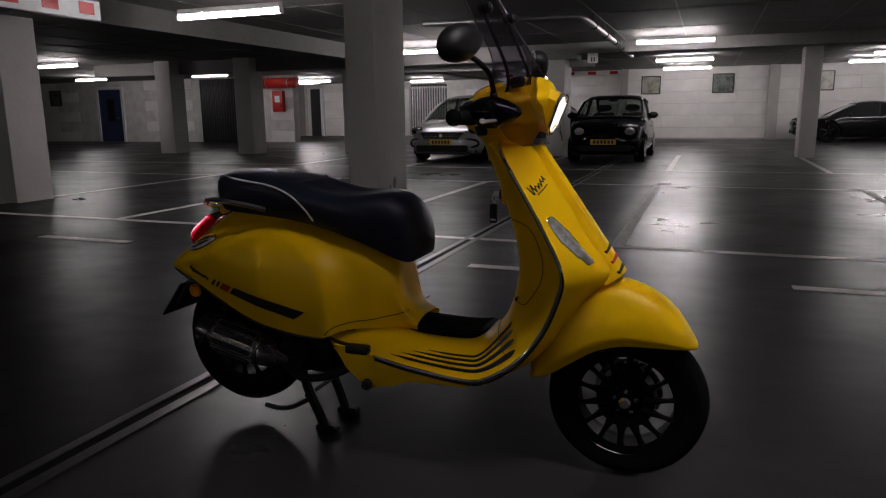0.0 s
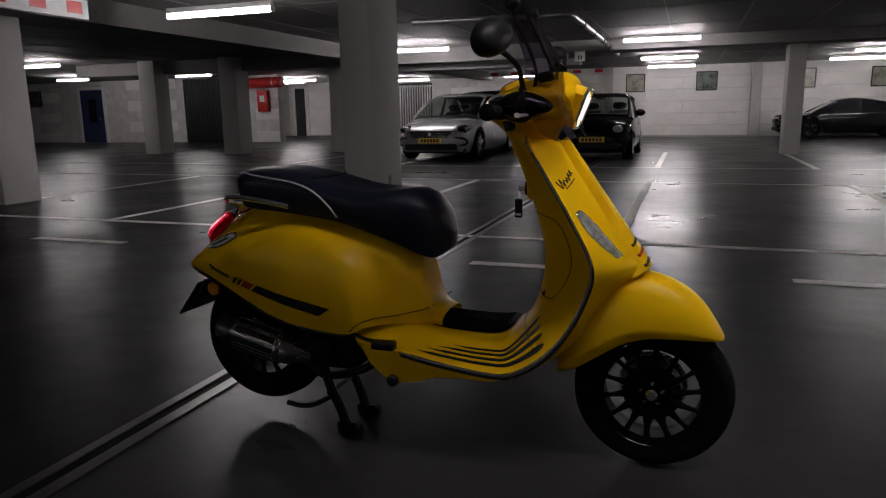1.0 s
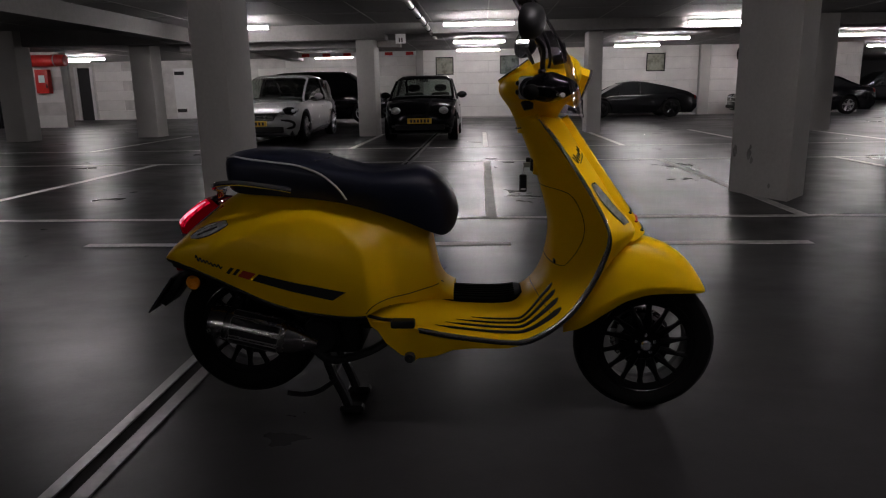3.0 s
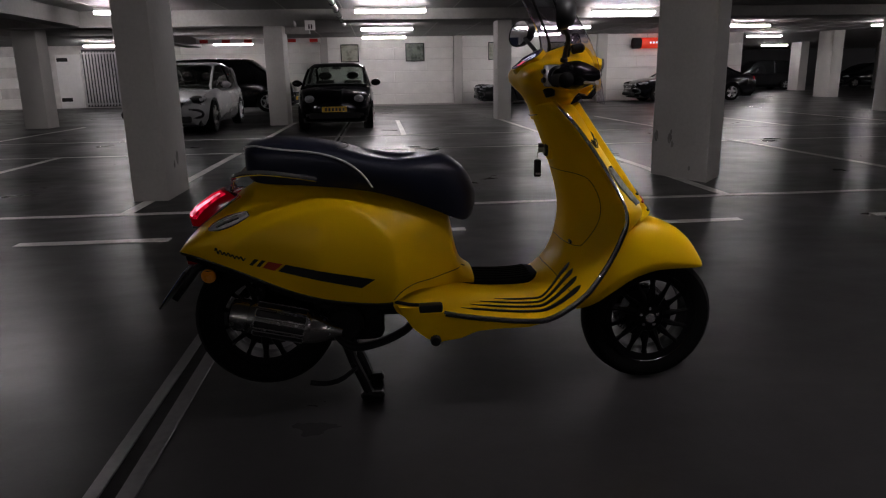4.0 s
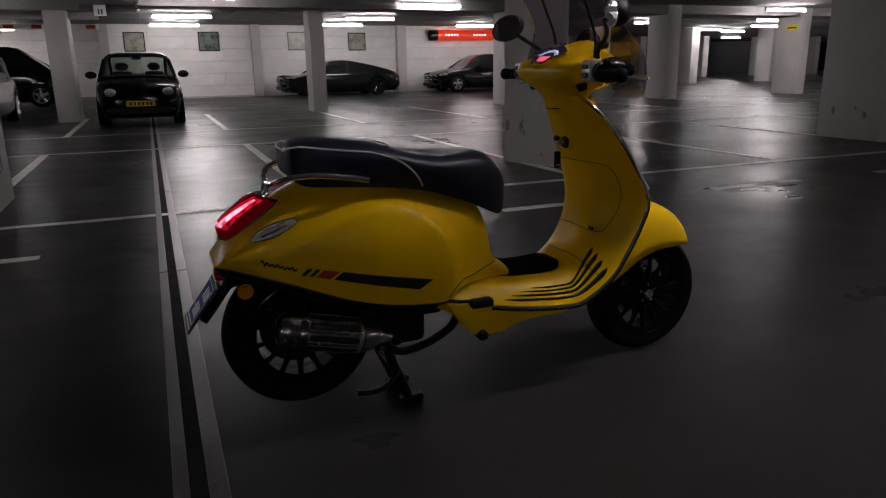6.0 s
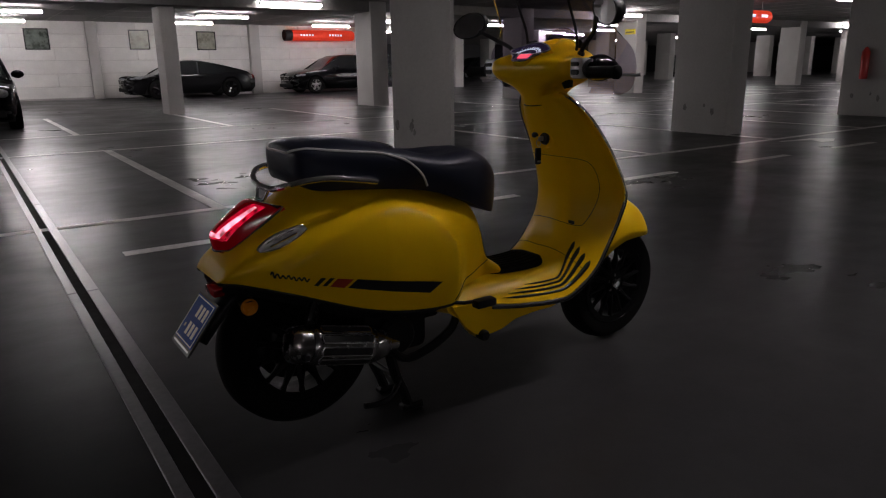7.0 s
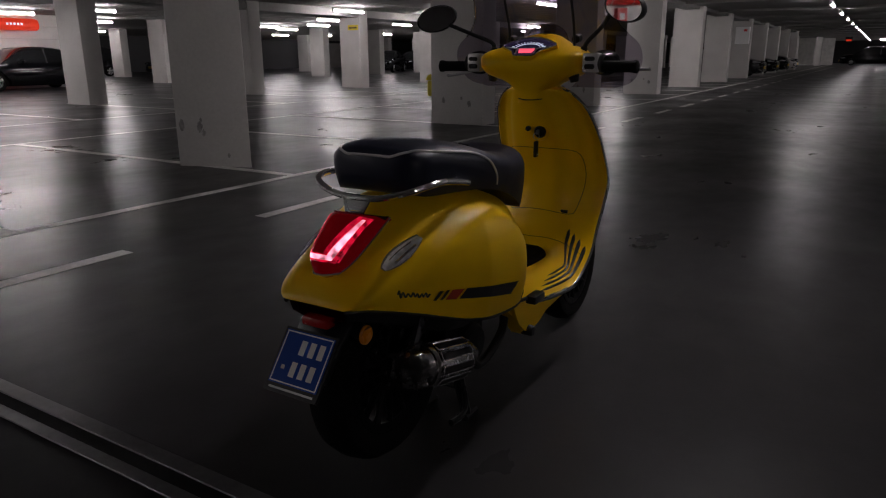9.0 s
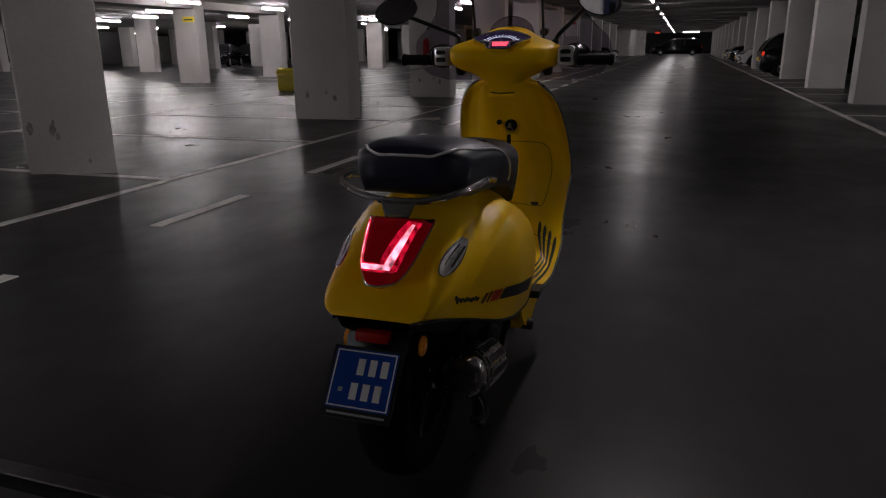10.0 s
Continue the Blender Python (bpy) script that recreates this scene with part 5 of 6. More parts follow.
def car_wheel(parent, x, y, r, s, rim_mat, spokes=5):
    w = part("wheel", lathe([(r * 0.62, -0.09), (r * 0.68, -0.105), (r * 0.95, -0.105), (r, -0.07), (r, 0.07), (r * 0.95, 0.105), (r * 0.68, 0.105), (r * 0.62, 0.09)], "y", 32, ring=True), RUBBER, parent, "black car tyre")
    w.location = (x, y, r)
    bm = lathe([(r * 0.63, s * 0.095), (r * 0.66, s * 0.098), (r * 0.60, s * 0.07), (r * 0.60, -s * 0.05)], "y", 28)
    for k in range(spokes):
        a = 2 * math.pi * k / spokes + 0.3
        tube([(0.10 * r * math.cos(a), s * 0.075, 0.10 * r * math.sin(a)), (r * 0.62 * math.cos(a), s * 0.085, r * 0.62 * math.sin(a))], [0.05, 0.042], 6, bm=bm)
    disc(r * 0.2, s * 0.06, s * 0.095, "y", 14, bm=bm)
    part("rim", bm, rim_mat, w, "alloy rim")
    # Dark disc in place of the shade behind the spokes.
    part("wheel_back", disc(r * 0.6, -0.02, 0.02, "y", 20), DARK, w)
    return w


def car(label, m, L, W, belt, roof, paint, glassmat=CARGLASS, r=0.31, wb=(0.18, 0.80), rim=ALLOY, plan=None, lamps="wide", front_plate=True, tails=False, category="car"):
    """A car along x, nose at +L/2. belt and roof: tables of (share of the length from the tail, height)."""
    t = thing("car", label, category, "parked cars", m)
    plan = plan or [(0, 0.80), (0.04, 0.9), (0.12, 0.97), (0.3, 1.0), (0.7, 1.0), (0.86, 0.96), (0.95, 0.86), (0.985, 0.72), (1, 0.55)]
    rows = []
    N = 44
    arch = [(wb[0], r * 1.13 / L), (wb[1], r * 1.13 / L)]
    for k in range(N + 1):
        f = 0.5 - 0.5 * math.cos(math.pi * k / N)
        x = (f - 0.5) * L
        w, zb = curve(plan, f) * W / 2, curve(belt, f)
        end = min(1, min(f, 1 - f) / 0.05)
        sill = 0.2 + 0.16 * (1 - end) ** 2
        low = sill
        for c, h in arch:
            if abs(f - c) < h:
                low = max(low, r + math.sqrt(max(0, (r * 1.13) ** 2 - ((f - c) * L) ** 2)))
        half = [(w * 0.90, low - 0.02 if low == sill else low), (w * 0.985, max(low, 0.30)), (w, max(low, 0.45) + 0.01), (w * 0.985, max(low + 0.02, zb * 0.78)), (w * 0.965, max(low + 0.03, zb - 0.09)), (w * 0.90, zb - 0.02), (w * 0.75, zb + 0.005), (w * 0.4, zb + 0.025), (0, zb + 0.032)]
        rows.append([(x, -y, z) for y, z in half] + [(x, y, z) for y, z in half[-2::-1]])
    bm = surface(rows, loop=True, caps=True)
    body = part("body", bm, paint, t, angle=32)
    # Near-black filler block: shade of arches and underside put into its colour.
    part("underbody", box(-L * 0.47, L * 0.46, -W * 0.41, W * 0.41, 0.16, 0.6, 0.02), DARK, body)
    # cabin
    fa, fb = roof[0][0], roof[-1][0]
    rows, top_rows = [], []
    M = 30
    for k in range(M + 1):
        f = fa + (fb - fa) * k / M
        x = (f - 0.5) * L
        w, zb, zr = curve(plan, f) * W / 2, curve(belt, f), curve(roof, f)
        h = max(0.0, zr - zb)
        lean = 0.25 * h
        half = [(w * 0.90, zb - 0.03), (w * 0.89 - lean * 0.45, zb + h * 0.45), (w * 0.87 - lean * 0.9, zb + h * 0.86), (w * 0.78 - lean, zb + h * 0.965), (w * 0.5 - lean * 0.5, zb + h * 0.995), (0, zb + h)]
        rows.append([(x, -y, z) for y, z in half] + [(x, y, z) for y, z in half[-2::-1]])
        zmax = max(z for _, z in roof)
        if zr > zmax - 0.09:
            top_rows.append([(x, -y, z + 0.006) for y, z in half[2:]] + [(x, y, z + 0.006) for y, z in half[-2:1:-1]])
    part("window_glass", surface(rows), glassmat, t, "dark car glass", angle=40)
    if glassmat is CARCLEAR:
        deck = []
        for k in range(M + 1):
            f = fa + 0.02 + (fb - fa - 0.04) * k / M
            w, z = curve(plan, f) * W / 2 * 0.84, curve(belt, f) + 0.04
            deck.append([((f - 0.5) * L, -w, z), ((f - 0.5) * L, 0, z + 0.012), ((f - 0.5) * L, w, z)])
        part("cabin_trim", surface(deck), DARK, t, "dark cabin lining below the windows")
        for f, y in ((0.42, -0.2), (0.42, 0.2), (0.2, -0.2), (0.2, 0.2)):
            x, z = (f - 0.5) * L, curve(belt, f)
            st = part("seat_back", box(x - 0.06, x + 0.06, y * W - 0.2, y * W + 0.2, z - 0.1, z + 0.13, 0.05, seg=2), DARK, t)
            part("head_rest", blob(x - 0.03, y * W, z + 0.24, 0.05, 0.13, 0.085), DARK, st)
        xm = (roof[-4][0] - 0.5) * L
        part("inside_mirror", blob(xm + 0.03, 0, max(z for _, z in roof) - 0.11, 0.02, 0.11, 0.032), DARK, t)
    if len(top_rows) > 2:
        part("roof", surface(top_rows), paint, t, angle=40)
    ia = next(i for i in range(M + 1) if curve(roof, fa + (fb - fa) * i / M) > zmax - 0.09)
    ib = max(i for i in range(M + 1) if curve(roof, fa + (fb - fa) * i / M) > zmax - 0.09)
    for s in (0, 1):
        col = [(rows[i][2] if not s else rows[i][-3]) for i in range(M + 1)]
        low_ = [(rows[i][0] if not s else rows[i][-1]) for i in range(M + 1)]
        part("pillar", tube([Vector(p) + Vector((0, 0, 0.004)) for p in [low_[0]] + col[1:ia + 1]], 0.035, 6), paint, body)
        part("pillar", tube([Vector(p) + Vector((0, 0, 0.004)) for p in col[ib:-1] + [low_[-1]]], 0.03, 6), paint, body)
        mid = (ia + ib) // 2
        part("pillar", tube([Vector(low_[mid]) + Vector((0, 0.005 * (1 if s else -1), 0)), Vector(col[mid])], 0.035, 6), DARK, body)
    for i, c in enumerate(wb):
        for s in (-1, 1):
            x = (c - 0.5) * L
            car_wheel(t, x, s * (curve(plan, c) * W / 2 - 0.105), r, s, rim)
    fm = ib / M * (fb - fa) + fa + 0.035
    for s in (-1, 1):
        xm = (fm - 0.5) * L
        wm = W / 2 * curve(plan, fm)
        part("door_mirror", blob(xm, s * (wm + 0.06), curve(belt, fm) + 0.06, 0.06, 0.11, 0.075), paint, t, "rounded door mirror")
        xd = (0.46 - 0.5) * L
        part("door_handle", box(xd - 0.09, xd + 0.09, min(s * W * 0.487, s * W * 0.5), max(s * W * 0.487, s * W * 0.5), curve(belt, 0.46) * 0.8, curve(belt, 0.46) * 0.8 + 0.03, 0.008), paint, body)
        if lamps == "round":
            part("headlight", blob(L * 0.478, s * W * 0.315, 0.66, 0.085, 0.105, 0.08), LAMPGLASS, t, "round clear headlight")
        else:
            hl = part("headlight", blob(L * 0.43, s * W * 0.365, 0.69, 0.28, 0.15, 0.095), CARGLASS, t, "clear swept headlight in a dark surround")
            part("reflector", blob(L * 0.468, s * W * 0.315, 0.665, 0.115, 0.075, 0.052), LAMPGLASS, hl)
            part("reflector", blob(L * 0.445, s * W * 0.40, 0.695, 0.15, 0.085, 0.055), LAMPGLASS, hl)
            part("reflector", blob(L * 0.415, s * W * 0.425, 0.715, 0.15, 0.07, 0.05), LAMPGLASS, hl)
            vent = part("corner_vent", tube(spline([(L * 0.488, s * W * 0.30, 0.50), (L * 0.475, s * W * 0.385, 0.495), (L * 0.46, s * W * 0.435, 0.44), (L * 0.462, s * W * 0.425, 0.36), (L * 0.482, s * W * 0.34, 0.33)], 20), 0.028, 8), BLACKP, t, "black curved bumper vent")
            part("vent_trim", tube([(L * 0.497, s * W * 0.30, 0.525), (L * 0.485, s * W * 0.385, 0.52)], 0.009, 6), CHROME, vent)
            part("lamp_strip", tube([(L * 0.49, s * W * 0.22, 0.60), (L * 0.482, s * W * 0.32, 0.592), (L * 0.45, s * W * 0.42, 0.615)], 0.014, 6), CHROME, hl)
        part("tail_light", blob(-L * 0.482, s * W * 0.36, curve(belt, 0.03) - 0.12, 0.06, 0.12, 0.10), REDSIGN if tails else REFLECT, t, "red tail light")
        part("fog_light", blob(L * 0.475, s * W * 0.33, 0.33, 0.06, 0.08, 0.045), LAMPGLASS if lamps != "round" else DARK, t)
    if lamps == "round":
        part("grille", box(L * 0.47, L * 0.499, -W * 0.26, W * 0.26, 0.28, 0.38, 0.012), DARK, t, "black radiator grille")
    else:
        gr = part("grille", plate_poly([(L * 0.47, -W * 0.27, 0.655), (L * 0.47, W * 0.27, 0.655), (L * 0.47, W * 0.22, 0.505), (L * 0.47, -W * 0.22, 0.505)], L * 0.034, (1, 0, 0)), DARK, t, "black radiator grille with chrome rim", smooth=False)
        for z in (0.53, 0.565, 0.60):
            part("grille_bar", box(L * 0.50, L * 0.5055, -W * 0.225, W * 0.225, z, z + 0.009), SATIN, gr)
        part("grille_rim", tube([(L * 0.503, y * W, z) for y, z in ((-0.27, 0.655), (0.27, 0.655), (0.22, 0.505), (-0.22, 0.505), (-0.27, 0.655))], 0.01, 6), CHROME, gr)
        part("maker_badge", disc(0.04, L * 0.502, L * 0.509, "x", 14, (0, 0, 0.585)), CHROME, gr)
    part("air_intake", box(L * 0.475, L * 0.504, -W * 0.33, W * 0.33, 0.25, 0.375, 0.02), DARK, t, "black lower air intake")
    if front_plate:
        pl = part("plate", box(L * 0.499, L * 0.511, -0.26, 0.26, 0.39, 0.50, 0.004), PLATEYEL, t, "yellow number plate")
        for i in range(6):
            y = -0.2 + 0.073 * i
            part("plate_mark", box(L * 0.511, L * 0.5125, y, y + 0.045, 0.412, 0.478), BLACKTAPE, pl)
    part("rear_plate", box(-L * 0.508, -L * 0.498, -0.26, 0.26, 0.55, 0.66, 0.004), PLATEYEL, t, "yellow number plate")
    return t


REFLECT = mat("red_tail_plastic", (0.25, 0.01, 0.01), rough=0.2, vary=0.1)
HATCH_BELT = [(0, 0.86), (0.1, 0.95), (0.5, 0.93), (0.72, 0.93), (0.86, 0.84), (0.95, 0.72), (1, 0.56)]
HATCH_ROOF = [(0.01, 0.9), (0.06, 1.2), (0.13, 1.42), (0.3, 1.50), (0.45, 1.51), (0.55, 1.46), (0.64, 1.3), (0.74, 1.02), (0.78, 0.92)]
TWIN_BELT = [(0, 0.8), (0.1, 0.9), (0.5, 0.9), (0.76, 0.93), (0.88, 0.86), (0.96, 0.74), (1, 0.55)]
TWIN_ROOF = [(0.01, 0.85), (0.05, 1.15), (0.12, 1.36), (0.3, 1.42), (0.5, 1.42), (0.58, 1.38), (0.68, 1.2), (0.8, 0.95), (0.83, 0.91)]
SUV_BELT = [(0, 0.95), (0.1, 1.05), (0.5, 1.02), (0.74, 1.03), (0.88, 0.98), (0.97, 0.85), (1, 0.6)]
SUV_ROOF = [(0.01, 1.0), (0.05, 1.4), (0.1, 1.66), (0.3, 1.75), (0.5, 1.75), (0.58, 1.70), (0.66, 1.45), (0.75, 1.1), (0.78, 1.02)]
MPV_BELT = [(0, 1.0), (0.1, 1.08), (0.5, 1.06), (0.8, 1.08), (0.92, 1.02), (0.98, 0.88), (1, 0.6)]
MPV_ROOF = [(0.01, 1.05), (0.04, 1.45), (0.08, 1.7), (0.3, 1.8), (0.55, 1.8), (0.68, 1.76), (0.76, 1.5), (0.86, 1.14), (0.88, 1.08)]
COUPE_BELT = [(0, 0.75), (0.06, 0.86), (0.2, 0.9), (0.5, 0.84), (0.7, 0.82), (0.85, 0.74), (0.95, 0.62), (1, 0.45)]
COUPE_ROOF = [(0.05, 0.84), (0.16, 0.99), (0.3, 1.17), (0.42, 1.28), (0.52, 1.3), (0.6, 1.25), (0.68, 1.07), (0.76, 0.86), (0.78, 0.82)]
SEDAN_BELT = [(0, 0.85), (0.05, 0.98), (0.2, 1.0), (0.5, 0.95), (0.7, 0.93), (0.85, 0.86), (0.95, 0.74), (1, 0.55)]
SEDAN_ROOF = [(0.12, 0.98), (0.2, 1.16), (0.29, 1.38), (0.4, 1.46), (0.52, 1.47), (0.6, 1.4), (0.68, 1.16), (0.74, 0.96), (0.76, 0.93)]

car("silver grey compact car parked nose out in a bay", pose(-5.52, 16.9, 0, 0, 0, -90), 4.7, 1.84, HATCH_BELT, HATCH_ROOF, CARSILVER, CARCLEAR, wb=(0.2, 0.81), r=0.34)
car("small black hatchback with round headlights parked nose out", pose(-2.02, 16.55, 0, 0, 0, -90), 3.45, 1.64, TWIN_BELT, TWIN_ROOF, CARBLACK, CARCLEAR, r=0.28, wb=(0.16, 0.83), lamps="round")
car("black tall family car parked along the back wall", pose(-6.27, 25.4, 0, 0, 0, 0), 4.6, 1.85, MPV_BELT, MPV_ROOF, CARBLACK, r=0.35)
car("dark grey sports coupe parked along the block wall", pose(4.92, 26.85, 0, 0, 0, 180), 4.5, 1.82, COUPE_BELT, COUPE_ROOF, CARGREY, r=0.335, wb=(0.21, 0.775), rim=GLOSSBLACK, front_plate=False)
car("black saloon car parked under the red sign", pose(11.15, 27.0, 0, 0, 0, 180), 4.85, 1.82, SEDAN_BELT, SEDAN_ROOF, CARBLACK, r=0.33, wb=(0.21, 0.81), front_plate=False)
car("black hatchback parked nose in beside the lane", pose(23.8, -3.1, 0, 0, 0, -90), 4.1, 1.75, HATCH_BELT, HATCH_ROOF, CARBLACK, tails=True)
car("white car parked in the bays beside the lane", pose(35.6, -3.2, 0, 0, 0, 90), 4.2, 1.78, HATCH_BELT, HATCH_ROOF, CARWHITE)
car("dark car parked in the far bays beside the lane", pose(40.7, -3.2, 0, 0, 0, 90), 4.2, 1.78, SUV_BELT, SUV_ROOF, CARBLACK)
car("white car parked far down the lane", pose(46.0, -3.2, 0, 0, 0, 90), 4.2, 1.78, HATCH_BELT, HATCH_ROOF, CARWHITE)
for x, lab, b, rf, pm in ((36.0, "dark car parked between the columns of the lane", HATCH_BELT, HATCH_ROOF, CARGREY), (41.2, "dark saloon parked between the columns of the lane", SEDAN_BELT, SEDAN_ROOF, CARBLACK), (46.4, "tall black car parked between the columns of the lane", SUV_BELT, SUV_ROOF, CARBLACK), (52.0, "white car parked between the columns of the lane", HATCH_BELT, HATCH_ROOF, CARWHITE)):
    car(lab, pose(x, 8.15, 0, 0, 0, -90), 4.3, 1.78, b, rf, pm)
car("dark saloon parked deep in the garage", pose(38.5, 31.0, 0, 0, 0, 200), 4.6, 1.8, SEDAN_BELT, SEDAN_ROOF, CARBLACK)
car("black car parked deep in the garage", pose(43.0, 31.5, 0, 0, 0, 180), 4.6, 1.8, HATCH_BELT, HATCH_ROOF, CARBLACK)
car("dark car parked in the dark part of the garage", pose(22.0, 41.5, 0, 0, 0, 180), 4.4, 1.8, SUV_BELT, SUV_ROOF, CARGREY)
car("black car parked in the dark part of the garage", pose(29.5, 42.0, 0, 0, 0, 180), 4.4, 1.8, HATCH_BELT, HATCH_ROOF, CARBLACK)
car("dark van parked across the end of the lane", pose(78.0, 2.1, 0, 0, 0, 90), 5.2, 1.95, SUV_BELT, SUV_ROOF, CARBLACK, tails=True)


# ---- things on walls and ceiling ----
def framed_print(x0, x1, z0, z1, y, material, label):
    t = thing("framed_print", label, "picture", "framed prints")
    for a, b, c, d in ((x0, x1, z0, z0 + 0.035), (x0, x1, z1 - 0.035, z1), (x0, x0 + 0.035, z0 + 0.035, z1 - 0.035), (x1 - 0.035, x1, z0 + 0.035, z1 - 0.035)):
        part("frame", box(a, b, y - 0.04, y, c, d, 0.006), BLACKP, t)
    part("print", box(x0 + 0.03, x1 - 0.03, y - 0.022, y - 0.004, z0 + 0.03, z1 - 0.03), material, t, "faded print")
    return t


framed_print(-2.50, -1.79, 1.70, 2.38, 28.305, PICTURE, "faded pale print in a thin black frame")
framed_print(0.05, 0.80, 1.70, 2.40, 28.305, PICTURE2, "dark green print in a thin black frame")
framed_print(3.36, 4.06, 1.71, 2.40, 28.305, PICTURE, "faded yellow print in a thin black frame")
framed_print(5.78, 6.50, 1.69, 2.38, 28.305, PICTURE, "faded yellow print in a thin black frame")
framed_print(-28.9, -28.2, 1.62, 2.33, 24.58, PICTURE2, "dark print in a thin black frame")


def tube_sign(x0, x1, y, z, r, lab):
    t = thing("tube_sign", lab, "sign", "red signs")
    part("body", lathe([(0.001, x0), (r * 0.9, x0), (r, x0 + 0.05), (r, x1 - 0.05), (r * 0.9, x1), (0.001, x1)], "x", 28, (0, y, z)), REDSIGN, t, "red glowing tube")
    part("end_cap", lathe([(r * 1.02, x0 - 0.3), (r * 1.02, x0 + 0.01), (0.001, x0 + 0.01)], "x", 28, (0, y, z)), BLACKP, t)
    n = 5
    for g in (0.22, 0.68):
        for i in range(n):
            c = x0 + (x1 - x0) * (g - 0.09 + 0.045 * i)
            part("letter_bar", box(c - 0.035, c + 0.035, y - r - 0.006, y - r * 0.93, z - 0.03, z + 0.045), LEDWHITE, t, "pale bar of the sign")
    for c in (x0 + 0.3, x1 - 0.3):
        part("hanger", tube([(c, y, z + r - 0.01), (c, y, CEIL)], 0.012, 6), STEEL, t)
    return t


tube_sign(9.5, 12.3, 28.0, 2.27, 0.21, "red glowing tube sign on the block wall")
tk = thing("red_tank", "red painted steel cylinder under the ceiling", "tank")
part("cylinder", lathe([(0.001, -17.0), (0.19, -16.98), (0.2, -16.93), (0.2, -15.3), (0.19, -15.25), (0.12, -15.24), (0.001, -15.24)], "x", 28, (0, 24.2, 2.34)), REDPAINT, tk)
for x in (-16.6, -15.6):
    part("strap", lathe([(0.201, x - 0.02), (0.207, x - 0.02), (0.207, x + 0.02), (0.201, x + 0.02)], "x", 28, (0, 24.2, 2.34), ring=True), STEEL, tk)
    part("hanger", tube([(x, 24.2, 2.54), (x, 24.2, CEIL)], 0.012, 6), STEEL, tk)
tube_sign(15.9, 17.2, 12.0, 2.25, 0.17, "red glowing tube sign hung from the ceiling")

cab = thing("fire_cabinet", "red fire hose cabinet on the white wall", "cabinet")
part("box", box(-16.55, -16.08, 24.36, 24.6, 1.22, 2.05, 0.02, seg=2), REDPAINT, cab)
part("label_panel", box(-16.42, -16.2, 24.352, 24.36, 1.6, 1.85), WHITE, cab)
part("handle", box(-16.16, -16.12, 24.33, 24.36, 1.4, 1.55, 0.008), BLACKP, cab)

# blue door, dark gateway and service doors
d = part("door_1", box(-25.9, -24.6, 24.55, 24.598, 0.01, 2.3), BLUEDOOR, smooth=False)
tagged(d, "dark blue steel door, closed", "door", kind="structure")
part("door_frame", box(-26.02, -25.9, 24.5, 24.6, 0, 2.42), WHITE, d, smooth=False)
part("door_frame", box(-24.6, -24.48, 24.5, 24.6, 0, 2.42), WHITE, d, smooth=False)
part("door_frame", box(-25.9, -24.6, 24.5, 24.6, 2.3, 2.42), WHITE, d, smooth=False)
part("door_glass", box(-25.45, -25.05, 24.535, 24.552, 0.9, 1.9), CARGLASS, d)
part("door_handle", tube([(-24.75, 24.52, 1.05), (-24.9, 24.51, 1.05)], 0.015, 6), STEEL, d)
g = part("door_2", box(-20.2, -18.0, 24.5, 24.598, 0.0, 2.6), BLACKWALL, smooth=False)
tagged(g, "dark closed roller gate", "gate", kind="structure")
for k in range(17):
    part("slat", box(-20.2 + 0.13 * k, -20.12 + 0.13 * k, 24.47, 24.505, 0.02, 2.58, 0.008), BLACKP, g)
w = part("door_3", box(-15.0, -14.0, 32.33, 32.398, 0.02, 2.3), WHITE, smooth=False)
tagged(w, "white service door, closed", "door", kind="structure")
for z in (0.3, 2.0):
    part("vent_panel", box(-14.95, -14.5, 32.31, 32.335, z, z + 0.16), DARK, w)
# Flat near-black panel: the dark of the opening is painted on.
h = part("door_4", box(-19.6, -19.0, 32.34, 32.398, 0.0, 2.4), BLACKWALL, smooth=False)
tagged(h, "narrow dark doorway with white posts", "door", kind="structure")
for x in (-19.75, -19.0):
    part("post", box(x, x + 0.14, 32.28, 32.36, 0, 2.45, 0.01), WHITE, h)
fence = thing("bar_gate", "grey steel gate of upright bars in the back wall", "gate")
for k in range(15):
    part("bar", box(-13.9 + 0.13 * k, -13.84 + 0.13 * k, 32.2, 32.26, 0.08, 2.4, 0.008), STEEL, fence)
for z in (0.15, 2.3):
    part("rail", box(-13.95, -11.95, 32.26, 32.3, z, z + 0.06), STEEL, fence)
# Near-black sheet paints the shade seen between the bars.
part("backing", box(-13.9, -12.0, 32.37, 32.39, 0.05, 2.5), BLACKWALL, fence)

